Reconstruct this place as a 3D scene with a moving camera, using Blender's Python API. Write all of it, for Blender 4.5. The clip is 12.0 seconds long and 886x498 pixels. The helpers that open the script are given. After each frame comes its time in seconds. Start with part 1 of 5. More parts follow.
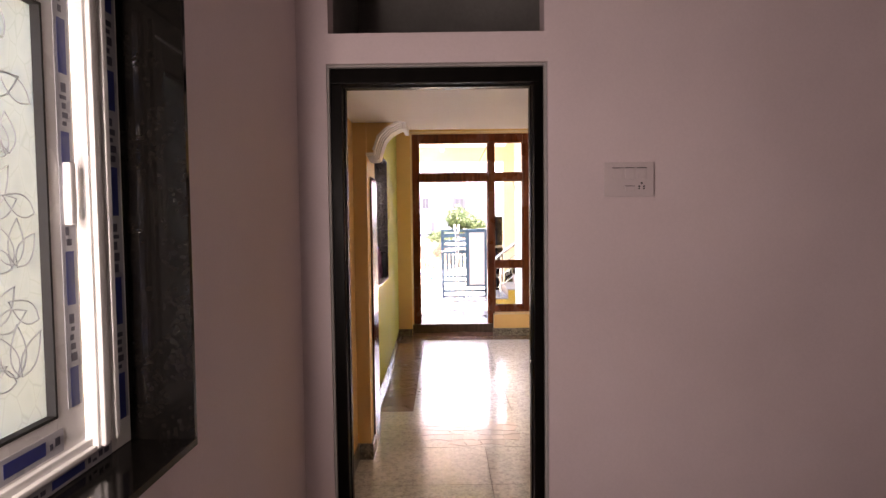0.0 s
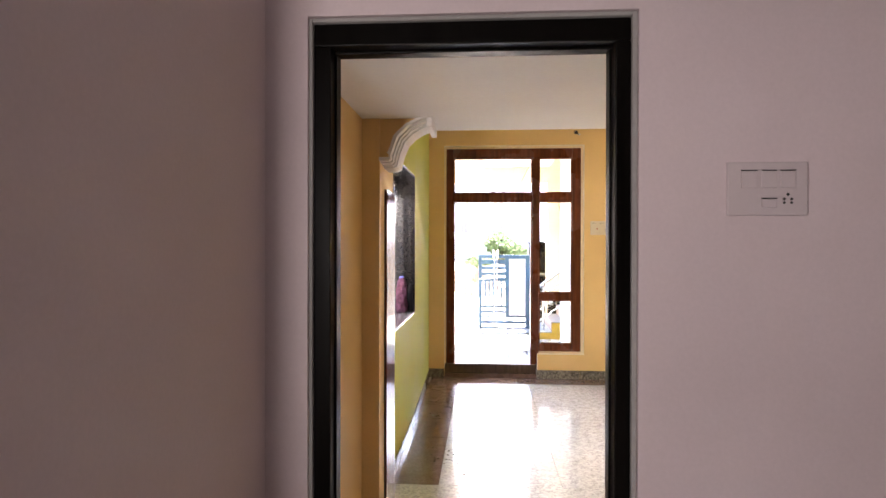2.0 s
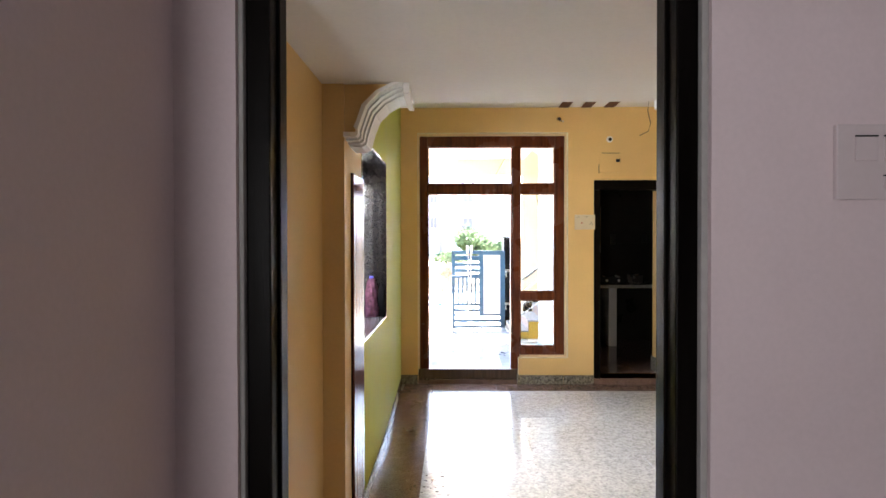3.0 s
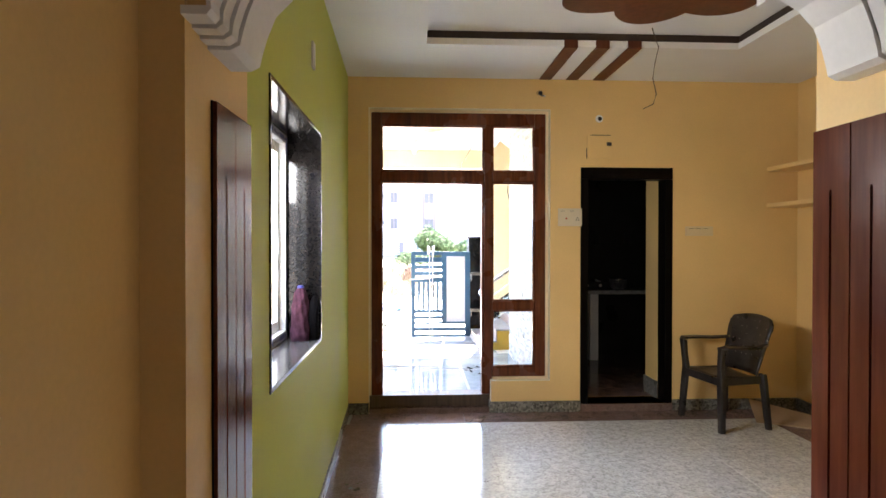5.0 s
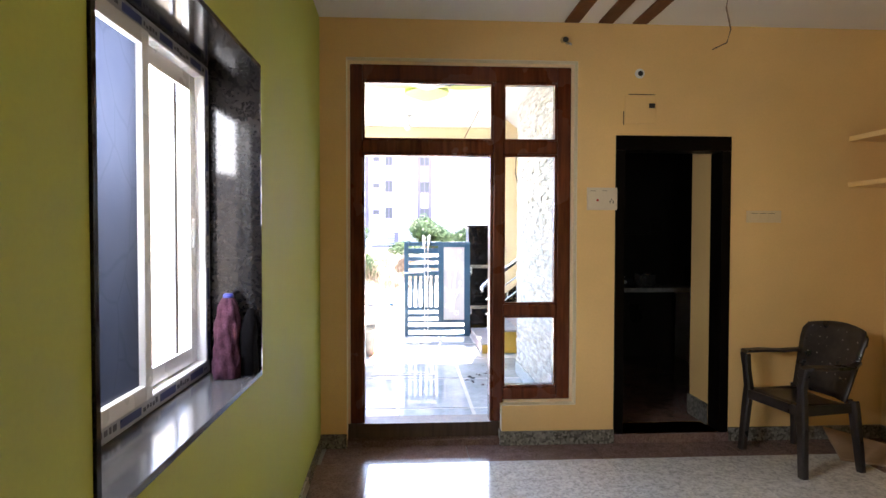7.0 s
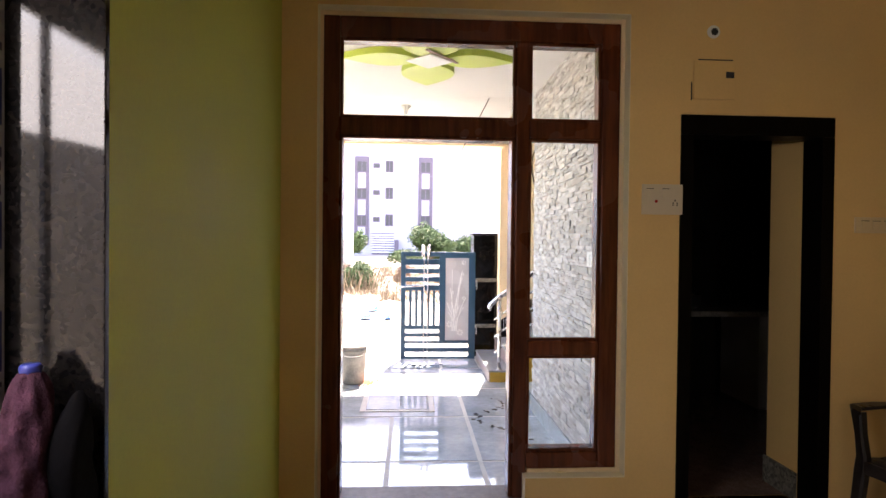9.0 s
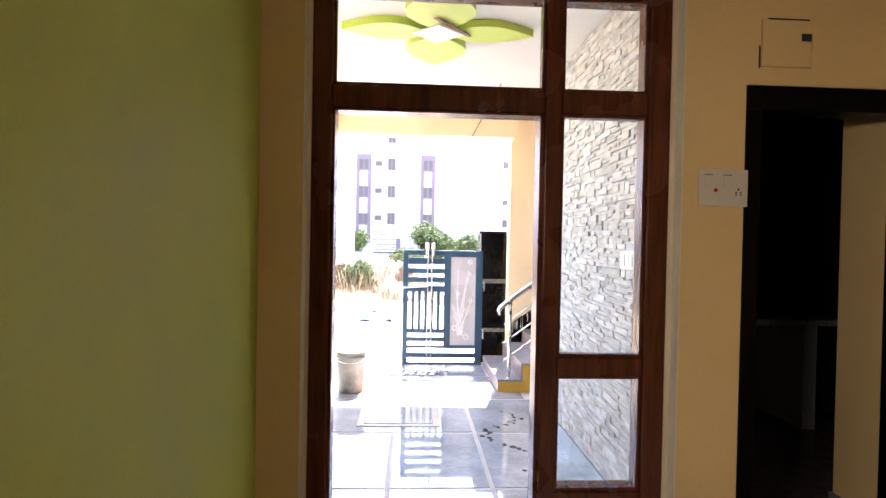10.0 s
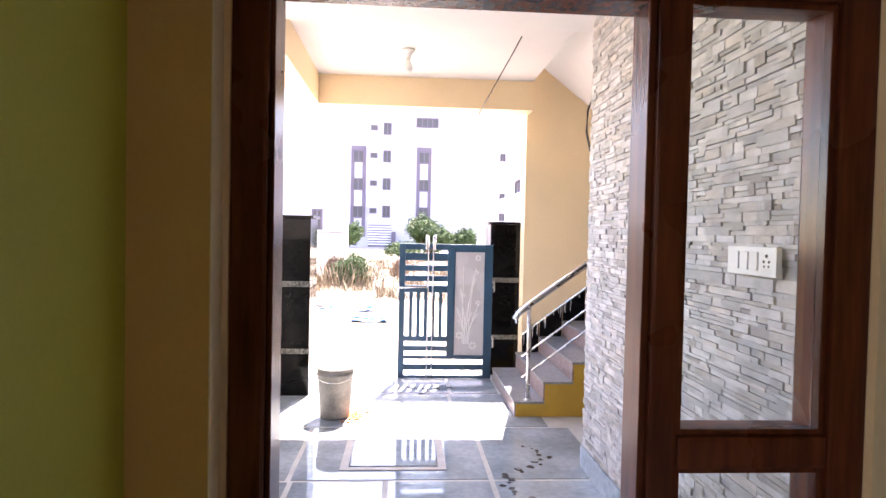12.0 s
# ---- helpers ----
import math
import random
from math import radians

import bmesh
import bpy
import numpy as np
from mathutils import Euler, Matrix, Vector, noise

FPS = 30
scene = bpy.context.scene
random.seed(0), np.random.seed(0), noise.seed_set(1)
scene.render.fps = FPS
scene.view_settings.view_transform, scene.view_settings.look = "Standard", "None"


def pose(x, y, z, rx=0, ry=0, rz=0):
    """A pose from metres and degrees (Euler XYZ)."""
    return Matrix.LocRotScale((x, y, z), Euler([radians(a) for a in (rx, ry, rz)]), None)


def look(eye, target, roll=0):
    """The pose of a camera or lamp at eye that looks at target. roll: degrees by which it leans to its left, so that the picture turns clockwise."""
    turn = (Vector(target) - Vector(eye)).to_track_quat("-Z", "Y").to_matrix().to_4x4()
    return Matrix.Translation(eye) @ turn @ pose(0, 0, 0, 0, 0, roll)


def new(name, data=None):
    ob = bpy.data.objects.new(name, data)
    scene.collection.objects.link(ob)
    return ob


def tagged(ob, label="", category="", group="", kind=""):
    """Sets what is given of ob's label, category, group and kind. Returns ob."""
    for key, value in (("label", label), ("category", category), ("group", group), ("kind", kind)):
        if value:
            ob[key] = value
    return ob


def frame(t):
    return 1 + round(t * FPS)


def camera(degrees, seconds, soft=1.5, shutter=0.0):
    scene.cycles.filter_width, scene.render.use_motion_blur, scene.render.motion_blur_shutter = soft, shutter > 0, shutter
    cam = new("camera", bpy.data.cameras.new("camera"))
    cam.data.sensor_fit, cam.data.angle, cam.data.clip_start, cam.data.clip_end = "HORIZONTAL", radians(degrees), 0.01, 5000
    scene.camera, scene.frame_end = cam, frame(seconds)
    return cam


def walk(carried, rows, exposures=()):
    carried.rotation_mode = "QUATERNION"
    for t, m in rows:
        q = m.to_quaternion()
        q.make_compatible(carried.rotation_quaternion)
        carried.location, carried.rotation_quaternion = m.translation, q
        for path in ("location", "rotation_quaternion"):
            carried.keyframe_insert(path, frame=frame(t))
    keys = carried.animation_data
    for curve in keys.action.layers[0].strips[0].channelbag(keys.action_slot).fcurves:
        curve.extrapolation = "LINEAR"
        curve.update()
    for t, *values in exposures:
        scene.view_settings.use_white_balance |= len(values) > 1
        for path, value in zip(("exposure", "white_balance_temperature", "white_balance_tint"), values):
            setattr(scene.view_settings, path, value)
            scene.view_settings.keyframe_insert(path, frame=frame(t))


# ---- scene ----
cam = camera(73.8, 12.0)
PATH = [
    (0, (0.177, 0.087, 1.427), (0.172, 2.085, 1.336), -0.7),
    (0.5, (0.186, 0.255, 1.427), (0.134, 2.253, 1.368), -0.2),
    (1, (0.206, 0.468, 1.434), (0.100, 2.465, 1.404), 0.1),
    (1.5, (0.222, 0.707, 1.458), (0.072, 2.701, 1.450), 0.2),
    (2, (0.190, 0.944, 1.438), (0.055, 2.940, 1.430), 0.1),
    (2.5, (0.141, 1.204, 1.450), (0.054, 3.202, 1.433), -0.2),
    (3, (0.112, 1.455, 1.444), (0.082, 3.455, 1.420), -0.1),
    (3.5, (0.135, 1.742, 1.415), (0.153, 3.742, 1.398), 0.1),
    (5.5, (0.127, 2.790, 1.432), (0.240, 4.787, 1.408), -0.1),
    (6, (0.156, 3.077, 1.440), (0.267, 5.073, 1.399), -0.3),
    (6.5, (0.174, 3.321, 1.424), (0.282, 5.318, 1.377), -0.0),
    (7, (0.166, 3.569, 1.412), (0.284, 5.565, 1.358), 0.1),
    (9, (0.207, 4.584, 1.425), (0.323, 6.581, 1.398), 0.6),
    (9.5, (0.180, 4.844, 1.425), (0.295, 6.841, 1.397), 0.9),
    (10, (0.189, 5.096, 1.408), (0.300, 7.093, 1.378), 1.1),
    (10.5, (0.200, 5.361, 1.392), (0.313, 7.357, 1.359), 1.1),
    (11, (0.200, 5.635, 1.390), (0.312, 7.631, 1.356), 1.1),
    (11.5, (0.180, 5.896, 1.373), (0.296, 7.892, 1.333), 1.1),
    (12, (0.169, 6.189, 1.388), (0.296, 8.185, 1.337), 1.2),
]
EXPOSURES = [(0.0, 5.0, 8600, 33), (0.5, 5.05, 9000, 35), (1.5, 5.25, 8700, 31), (2.0, 5.35, 7600, 22), (2.5, 5.2, 7000, 17), (3.5, 5.15, 6900, 15), (5.5, 4.65, 6900, 15), (7.0, 4.45, 6700, 17), (9.0, 3.55, 7500, 24), (9.5, 3.7, 7500, 23), (10.0, 3.95, 7200, 24), (10.5, 3.97, 6900, 24), (12.0, 3.4, 7200, 27)]
walk(cam, [(t, look(eye, target, roll)) for t, eye, target, roll in PATH], EXPOSURES)

# ---- world, sun, sky light in the window openings ----
SUN_TO = Vector((0.157, 0.633, 1.0)).normalized()
world = bpy.data.worlds.new("sky")
scene.world = world
world.use_nodes = True
wn = world.node_tree
sky = wn.nodes.new("ShaderNodeTexSky")
sky.sky_type, sky.sun_disc = "NISHITA", False
sky.sun_elevation = math.asin(SUN_TO.z)
sky.sun_rotation = math.atan2(SUN_TO.x, SUN_TO.y)
wn.links.new(sky.outputs[0], wn.nodes["Background"].inputs[0])
wn.nodes["Background"].inputs[1].default_value = 0.15
sun = new("sun", bpy.data.lights.new("sun", "SUN"))
sun.data.energy, sun.data.angle, sun.data.color = 4.6, radians(0.5), (1.0, 0.95, 0.87)
sun.matrix_world = look(SUN_TO * 30, (0, 0, 0))


def window_lamp(name, x, y, z, wide, high, watts, down=0.0, along=0.0):
    ob = new(name, bpy.data.lights.new(name, "AREA"))
    ob.data.shape, ob.data.size, ob.data.size_y = "RECTANGLE", wide, high
    ob.data.energy, ob.data.color = watts, (0.9, 0.95, 1.0)
    ob.matrix_world = look((x, y, z), (x + 1, y + along, z - down))
    return ob


window_lamp("sky_light_bedroom", -0.53, 0.42, 1.45, 0.20, 0.95, 0.72, 0.0, 1.4)
window_lamp("sky_light_hall", -0.72, 5.20, 1.84, 1.04, 0.30, 3.0, 0.35, 0.2)

# ---- materials ----


def nodes_of(name):
    m = bpy.data.materials.new(name)
    m.use_nodes = True
    return m, m.node_tree, m.node_tree.nodes["Principled BSDF"]


def add(nt, kind, **inputs):
    n = nt.nodes.new(kind)
    for k, v in inputs.items():
        n.inputs[k.replace("_", " ")].default_value = v
    return n


def ramp(nt, fac, stops):
    r = nt.nodes.new("ShaderNodeValToRGB")
    e = r.color_ramp.elements
    while len(e) < len(stops):
        e.new(0.5)
    for el, (p, c) in zip(e, stops):
        el.position, el.color = p, (*c, 1) if len(c) == 3 else c
    nt.links.new(fac, r.inputs[0])
    return r.outputs[0]


def mix(nt, fac, a, b, how="MIX"):
    m = nt.nodes.new("ShaderNodeMix")
    m.data_type, m.blend_type = "RGBA", how
    for sock, v in ((m.inputs[0], fac), (m.inputs[6], a), (m.inputs[7], b)):
        if hasattr(v, "is_output"):
            nt.links.new(v, sock)
        elif isinstance(v, (int, float)):
            sock.default_value = v
        else:
            sock.default_value = (*v, 1)
    return m.outputs[2]


def coords(nt, stretch=(1, 1, 1)):
    geo = nt.nodes.new("ShaderNodeNewGeometry")
    mp = nt.nodes.new("ShaderNodeMapping")
    mp.inputs["Scale"].default_value = stretch
    nt.links.new(geo.outputs["Position"], mp.inputs[0])
    return mp.outputs[0]


def noise_at(nt, where, scale, detail=4, rough=0.55):
    n = add(nt, "ShaderNodeTexNoise", Scale=scale, Detail=detail, Roughness=rough)
    nt.links.new(where, n.inputs["Vector"])
    return n.outputs[0]


def piece_random(nt):
    a, b = nt.nodes.new("ShaderNodeObjectInfo"), nt.nodes.new("ShaderNodeNewGeometry")
    s = nt.nodes.new("ShaderNodeMath")
    s.operation = "ADD"
    nt.links.new(a.outputs["Random"], s.inputs[0])
    nt.links.new(b.outputs["Random Per Island"], s.inputs[1])
    f = nt.nodes.new("ShaderNodeMath")
    f.operation = "FRACT"
    nt.links.new(s.outputs[0], f.inputs[0])
    return f.outputs[0]


def bump(nt, b, height, strength, distance=0.01):
    n = add(nt, "ShaderNodeBump", Strength=strength, Distance=distance)
    nt.links.new(height, n.inputs["Height"])
    nt.links.new(n.outputs[0], b.inputs["Normal"])


def surface(name, color, rough=0.6, metal=0.0, vary=0.12, big=1.5, fine=60, relief=0.15, stretch=(1, 1, 1), pieces=0.0, spread=0.1, gloss=None):
    """A plain solid surface: its colour varied at a large and a fine scale, with fine relief."""
    m, nt, b = nodes_of(name)
    where = coords(nt, stretch)
    large, small = noise_at(nt, where, big, 3), noise_at(nt, where, fine, 5)
    dark = tuple(c * (1 - vary) for c in color)
    light = tuple(min(1, c * (1 + vary)) for c in color)
    c = ramp(nt, large, [(0.3, dark), (0.7, light)])
    g = ramp(nt, small, [(0.3, (1 - vary * 0.8,) * 3), (0.7, (1.0,) * 3)])
    c = mix(nt, 1.0, c, g, "MULTIPLY")
    if pieces:
        p = ramp(nt, piece_random(nt), [(0.0, (1 - pieces,) * 3), (1.0, (1.0,) * 3)])
        c = mix(nt, 1.0, c, p, "MULTIPLY")
    nt.links.new(c, b.inputs["Base Color"])
    r = ramp(nt, large, [(0.3, (max(0.02, rough - spread),) * 3), (0.75, (min(1, rough + spread),) * 3)])
    nt.links.new(r, b.inputs["Roughness"])
    b.inputs["Metallic"].default_value = metal
    if gloss is not None:
        b.inputs["Specular IOR Level"].default_value = gloss
    if relief:
        bump(nt, b, small, relief, 0.004)
    return m


def granite(name, base, flecks, rough, scale=120, blotch=18, pieces=0.08, amount=0.5, wavy=0.05, gloss=0.5):
    m, nt, b = nodes_of(name)
    where = coords(nt)
    v = add(nt, "ShaderNodeTexVoronoi", Scale=scale)
    nt.links.new(where, v.inputs["Vector"])
    bw = nt.nodes.new("ShaderNodeRGBToBW")
    nt.links.new(v.outputs["Color"], bw.inputs[0])
    c = ramp(nt, bw.outputs[0], [(0.25, base), (0.5, tuple(a * (1 - amount) + f * amount for a, f in zip(base, flecks))), (0.8, flecks)])
    n = noise_at(nt, where, blotch, 5, 0.65)
    c = mix(nt, 1.0, c, ramp(nt, n, [(0.35, (0.74, 0.74, 0.74)), (0.6, (1.0, 1.0, 1.0))]), "MULTIPLY")
    wide = noise_at(nt, where, 1.1, 4)
    c = mix(nt, 1.0, c, ramp(nt, wide, [(0.3, (0.84, 0.83, 0.81)), (0.7, (1.0, 1.0, 1.0))]), "MULTIPLY")
    if pieces:
        c = mix(nt, 1.0, c, ramp(nt, piece_random(nt), [(0, (1 - pieces,) * 3), (1, (1.0,) * 3)]), "MULTIPLY")
    nt.links.new(c, b.inputs["Base Color"])
    nt.links.new(ramp(nt, wide, [(0.3, (max(0.03, rough - 0.05),) * 3), (0.75, (rough + 0.12,) * 3)]), b.inputs["Roughness"])
    b.inputs["Specular IOR Level"].default_value = gloss
    if wavy:
        bump(nt, b, noise_at(nt, where, 9, 3), wavy, 0.01)
    return m


def clear_glass(name, tint=(0.95, 0.98, 0.97), rough=0.0):
    m, nt, b = nodes_of(name)
    tr, gl = add(nt, "ShaderNodeBsdfTransparent"), add(nt, "ShaderNodeBsdfGlossy", Roughness=0.03 + rough)
    tr.inputs["Color"].default_value = (*tint, 1)
    lw = add(nt, "ShaderNodeFresnel", IOR=1.45)
    mx = nt.nodes.new("ShaderNodeMixShader")
    nt.links.new(lw.outputs[0], mx.inputs[0])
    nt.links.new(tr.outputs[0], mx.inputs[1])
    nt.links.new(gl.outputs[0], mx.inputs[2])
    nt.links.new(mx.outputs[0], nt.nodes["Material Output"].inputs["Surface"])
    return m


def frosted_glass(name, tint, pattern=0.0, petals=9.0):
    """Obscured glass: it scatters the light behind it; pattern: pressed leaf shapes with raised outlines."""
    m, nt, b = nodes_of(name)
    where = coords(nt, (1, 1, 0.55))
    tl, gl = add(nt, "ShaderNodeBsdfTranslucent"), add(nt, "ShaderNodeBsdfGlossy", Roughness=0.22)
    c = ramp(nt, noise_at(nt, where, 3, 3), [(0.3, tuple(a * 0.85 for a in tint)), (0.7, tint)])
    if pattern:
        v = add(nt, "ShaderNodeTexVoronoi", Scale=petals)
        v.feature = "DISTANCE_TO_EDGE"
        warp = add(nt, "ShaderNodeTexNoise", Scale=4.0, Detail=2.0)
        nt.links.new(where, warp.inputs["Vector"])
        ad = nt.nodes.new("ShaderNodeVectorMath")
        ad.operation = "MULTIPLY_ADD"
        ad.inputs[1].default_value = (0.12, 0.12, 0.12)
        nt.links.new(warp.outputs["Color"], ad.inputs[0])
        nt.links.new(where, ad.inputs[2])
        nt.links.new(ad.outputs[0], v.inputs["Vector"])
        edge = ramp(nt, v.outputs["Distance"], [(0.0, (0.45, 0.48, 0.53)), (0.03, (0.95, 0.97, 1.0)), (0.3, (0.72, 0.76, 0.85))])
        c = mix(nt, pattern, c, mix(nt, 1.0, c, edge, "MULTIPLY"))
    nt.links.new(c, tl.inputs["Color"])
    mx = add(nt, "ShaderNodeMixShader", Fac=0.05)
    nt.links.new(tl.outputs[0], mx.inputs[1])
    nt.links.new(gl.outputs[0], mx.inputs[2])
    nt.links.new(mx.outputs[0], nt.nodes["Material Output"].inputs["Surface"])
    return m


def wood(name, dark, light, rough=0.35):
    m, nt, b = nodes_of(name)
    where = coords(nt, (14, 14, 1.2))
    n = noise_at(nt, where, 2.2, 6, 0.6)
    big = noise_at(nt, coords(nt), 2.0, 3)
    c = ramp(nt, n, [(0.3, dark), (0.7, light)])
    c = mix(nt, 1.0, c, ramp(nt, big, [(0.3, (0.75,) * 3), (0.7, (1.0,) * 3)]), "MULTIPLY")
    nt.links.new(c, b.inputs["Base Color"])
    nt.links.new(ramp(nt, big, [(0.3, (rough - 0.08,) * 3), (0.7, (rough + 0.1,) * 3)]), b.inputs["Roughness"])
    b.inputs["Specular IOR Level"].default_value = 0.3
    bump(nt, b, n, 0.1, 0.004)
    return m


MAUVE = surface("mauve_wall_paint", (0.63, 0.52, 0.535), 0.55, vary=0.06, big=1.2, fine=90, relief=0.06)
ORANGE = surface("peach_orange_wall_paint", (0.80, 0.54, 0.225), 0.5, vary=0.06, big=1.4, fine=80, relief=0.06)
LIME = surface("lime_green_wall_paint", (0.48, 0.515, 0.075), 0.62, vary=0.06, big=1.4, fine=80, relief=0.06)
WHITE = surface("white_ceiling_paint", (0.84, 0.83, 0.81), 0.7, vary=0.05, big=1.0, fine=70, relief=0.05)
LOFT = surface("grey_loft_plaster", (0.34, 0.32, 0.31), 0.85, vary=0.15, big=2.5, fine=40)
CREAM = surface("cream_outer_paint", (0.84, 0.66, 0.42), 0.6, vary=0.07, big=1.0, fine=60)
OCHRE = surface("ochre_stair_paint", (0.62, 0.37, 0.05), 0.5, vary=0.12, big=4, fine=60)
PALEEDGE = surface("pale_cream_edge", (0.88, 0.78, 0.56), 0.6, vary=0.05, big=5, fine=60, relief=0.05)
PORCHWHITE = surface("off-white_porch_paint", (0.68, 0.66, 0.645), 0.75, vary=0.06, big=1.0, fine=60)
TRAYBROWN = surface("dark_brown_tray_strip", (0.035, 0.018, 0.012), 0.5, vary=0.2, big=3, fine=60)
STUCCO = surface("white_moulding_plaster", (0.82, 0.81, 0.79), 0.6, vary=0.05, big=5, fine=60)
BLACKWOOD = surface("near_black_stained_frame", (0.0032, 0.0022, 0.0018), 0.4, vary=0.3, big=6, fine=90, relief=0.1, stretch=(3, 3, 0.4), gloss=0.07)
TEAK = wood("varnished_red_brown_wood", (0.072, 0.016, 0.007), (0.185, 0.048, 0.018), 0.25)
MAROON = wood("glossy_maroon_panel", (0.075, 0.015, 0.008), (0.14, 0.034, 0.017), 0.18)
STRIP = wood("brown_ceiling_strip", (0.10, 0.028, 0.012), (0.17, 0.05, 0.022), 0.4)
GREYWOOD = wood("dusty_threshold_wood", (0.075, 0.048, 0.033), (0.14, 0.095, 0.068), 0.45)
BLACKSTONE = granite("black_polished_granite", (0.004, 0.0036, 0.0034), (0.0085, 0.0072, 0.0062), 0.06, 130, 9, 0.1, wavy=0.0, gloss=0.2)
REVEALSTONE = granite("dusty_black_granite_reveal", (0.0055, 0.0052, 0.0055), (0.012, 0.0102, 0.009), 0.03, 110, 11, 0.1, wavy=0.01, gloss=0.2)
DUSTYSTONE = granite("dusty_black_granite_sill", (0.045, 0.044, 0.046), (0.075, 0.072, 0.072), 0.16, 60, 9, 0.1, wavy=0.0, gloss=0.6)
PALEGRANITE = granite("pale_grey_speckled_granite", (0.72, 0.72, 0.69), (0.51, 0.51, 0.495), 0.12, 75, 20, 0.05, 0.22)
MARBLE = surface("pinkish_marble_chip", (0.66, 0.60, 0.56), 0.14, vary=0.1, big=5, fine=60, relief=0.02, pieces=0.25, spread=0.04)
REDGRANITE = granite("red_brown_border_granite", (0.17, 0.105, 0.09), (0.27, 0.19, 0.17), 0.12, 150, 12, 0.1)
SKIRTSTONE = granite("mottled_skirting_granite", (0.10, 0.095, 0.08), (0.32, 0.31, 0.27), 0.25, 70, 22, 0.12)
CLADWARM = surface("beige_split_stone", (0.66, 0.615, 0.565), 0.75, vary=0.24, big=9, fine=45, relief=0.6, stretch=(1, 1, 2.5), pieces=0.45)
KOTA = surface("blue_grey_stone_slab", (0.36, 0.41, 0.44), 0.05, vary=0.30, big=2.6, fine=26, relief=0.006, pieces=0.15, spread=0.025, gloss=0.6)
JOINT = surface("pale_cement_joint", (0.46, 0.45, 0.42), 0.75, vary=0.15, big=6, fine=60)
SEAM = surface("dark_floor_seam", (0.16, 0.15, 0.135), 0.7, vary=0.1)
UPVC = surface("white_window_plastic", (0.80, 0.80, 0.78), 0.28, vary=0.04, big=4, fine=60, relief=0.02)
FILM = surface("grey_protective_film", (0.42, 0.43, 0.47), 0.35, vary=0.12, big=8, fine=60, relief=0.05)
FILMBLUE = surface("blue_film_print", (0.02, 0.035, 0.19), 0.35, vary=0.15, big=9, fine=60, relief=0.03)
FILMDARK = surface("dark_film_print", (0.05, 0.05, 0.08), 0.35, vary=0.15, relief=0.03)
SWITCH = surface("white_switch_plastic", (0.80, 0.80, 0.77), 0.3, vary=0.03, relief=0.02)
DARKHOLE = surface("dark_cavity", (0.02, 0.02, 0.02), 0.8, relief=0.0)
REDLAMP = surface("red_indicator", (0.5, 0.02, 0.02), 0.3, relief=0.0)
STEEL = surface("brushed_stainless_steel", (0.62, 0.61, 0.60), 0.26, 0.95, vary=0.06, big=5, fine=120, relief=0.03)
GATEBLUE = surface("teal_blue_gate_enamel", (0.022, 0.075, 0.13), 0.38, vary=0.15, big=4, fine=60, relief=0.05)
CHAIRPLASTIC = surface("dusty_dark_brown_plastic", (0.026, 0.020, 0.018), 0.34, vary=0.6, big=7, fine=30, relief=0.15)
HOLEGLINT = surface("pale_perforation_glints", (0.40, 0.37, 0.33), 0.9, vary=0.2)
CARD = surface("brown_cardboard", (0.36, 0.25, 0.16), 0.85, vary=0.12, big=5, fine=50)
KNIT = surface("maroon_jute_cover", (0.065, 0.026, 0.040), 0.95, vary=0.4, big=30, fine=180, relief=1.0, gloss=0.05)
BOTTLECAP = surface("blue_bottle_cap", (0.02, 0.03, 0.20), 0.35, vary=0.08)
BLACKCLOTH = surface("black_cloth", (0.005, 0.0045, 0.005), 0.95, vary=0.3, big=12, fine=80, relief=0.4, gloss=0.05)
PETAL = surface("lime_green_ceiling_petal", (0.44, 0.56, 0.075), 0.5, vary=0.06)
BUCKET = surface("cement_stained_plastic", (0.24, 0.225, 0.20), 0.7, vary=0.35, big=7, fine=50, relief=0.3)
WIRE = surface("black_cable", (0.02, 0.018, 0.016), 0.5, vary=0.1)
TREAD = granite("grey_stair_tread_stone", (0.27, 0.285, 0.30), (0.38, 0.39, 0.40), 0.3, 70, 10, 0.15)
RISER = granite("pink_grey_riser_stone", (0.30, 0.20, 0.18), (0.40, 0.31, 0.29), 0.3, 80, 12, 0.15)
CLAD = surface("grey_split_stone", (0.68, 0.665, 0.645), 0.75, vary=0.22, big=9, fine=45, relief=0.5, stretch=(1, 1, 2.5), pieces=0.40)
# Mortar bed toned darker for the shade in the gaps between stones.
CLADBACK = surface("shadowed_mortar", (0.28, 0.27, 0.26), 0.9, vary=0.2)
DIRT = surface("dry_pale_dirt", (0.38, 0.325, 0.265), 0.95, vary=0.26, big=0.35, fine=9, relief=0.5)
LEAF = surface("bush_leaf", (0.075, 0.125, 0.05), 0.55, vary=0.3, big=1.5, fine=8, relief=0.0, pieces=0.5, gloss=0.1)
STALK = surface("dry_brown_stalk", (0.15, 0.095, 0.06), 0.9, vary=0.3, big=2, fine=8, relief=0.0, pieces=0.5)
DRYGRASS = surface("dry_grass", (0.27, 0.21, 0.135), 0.9, vary=0.3, big=1.5, fine=8, relief=0.0, pieces=0.55)
BARK = surface("grey_brown_bark", (0.14, 0.10, 0.07), 0.9, vary=0.3, big=5, fine=30)
FACADE = surface("white_facade_paint", (0.60, 0.585, 0.64), 0.8, vary=0.06, big=0.2, fine=4)
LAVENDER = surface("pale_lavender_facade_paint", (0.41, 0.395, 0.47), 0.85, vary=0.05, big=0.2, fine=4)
BLOCKWALL = surface("whitewashed_block", (0.30, 0.30, 0.305), 0.9, vary=0.12, big=1.2, fine=9)
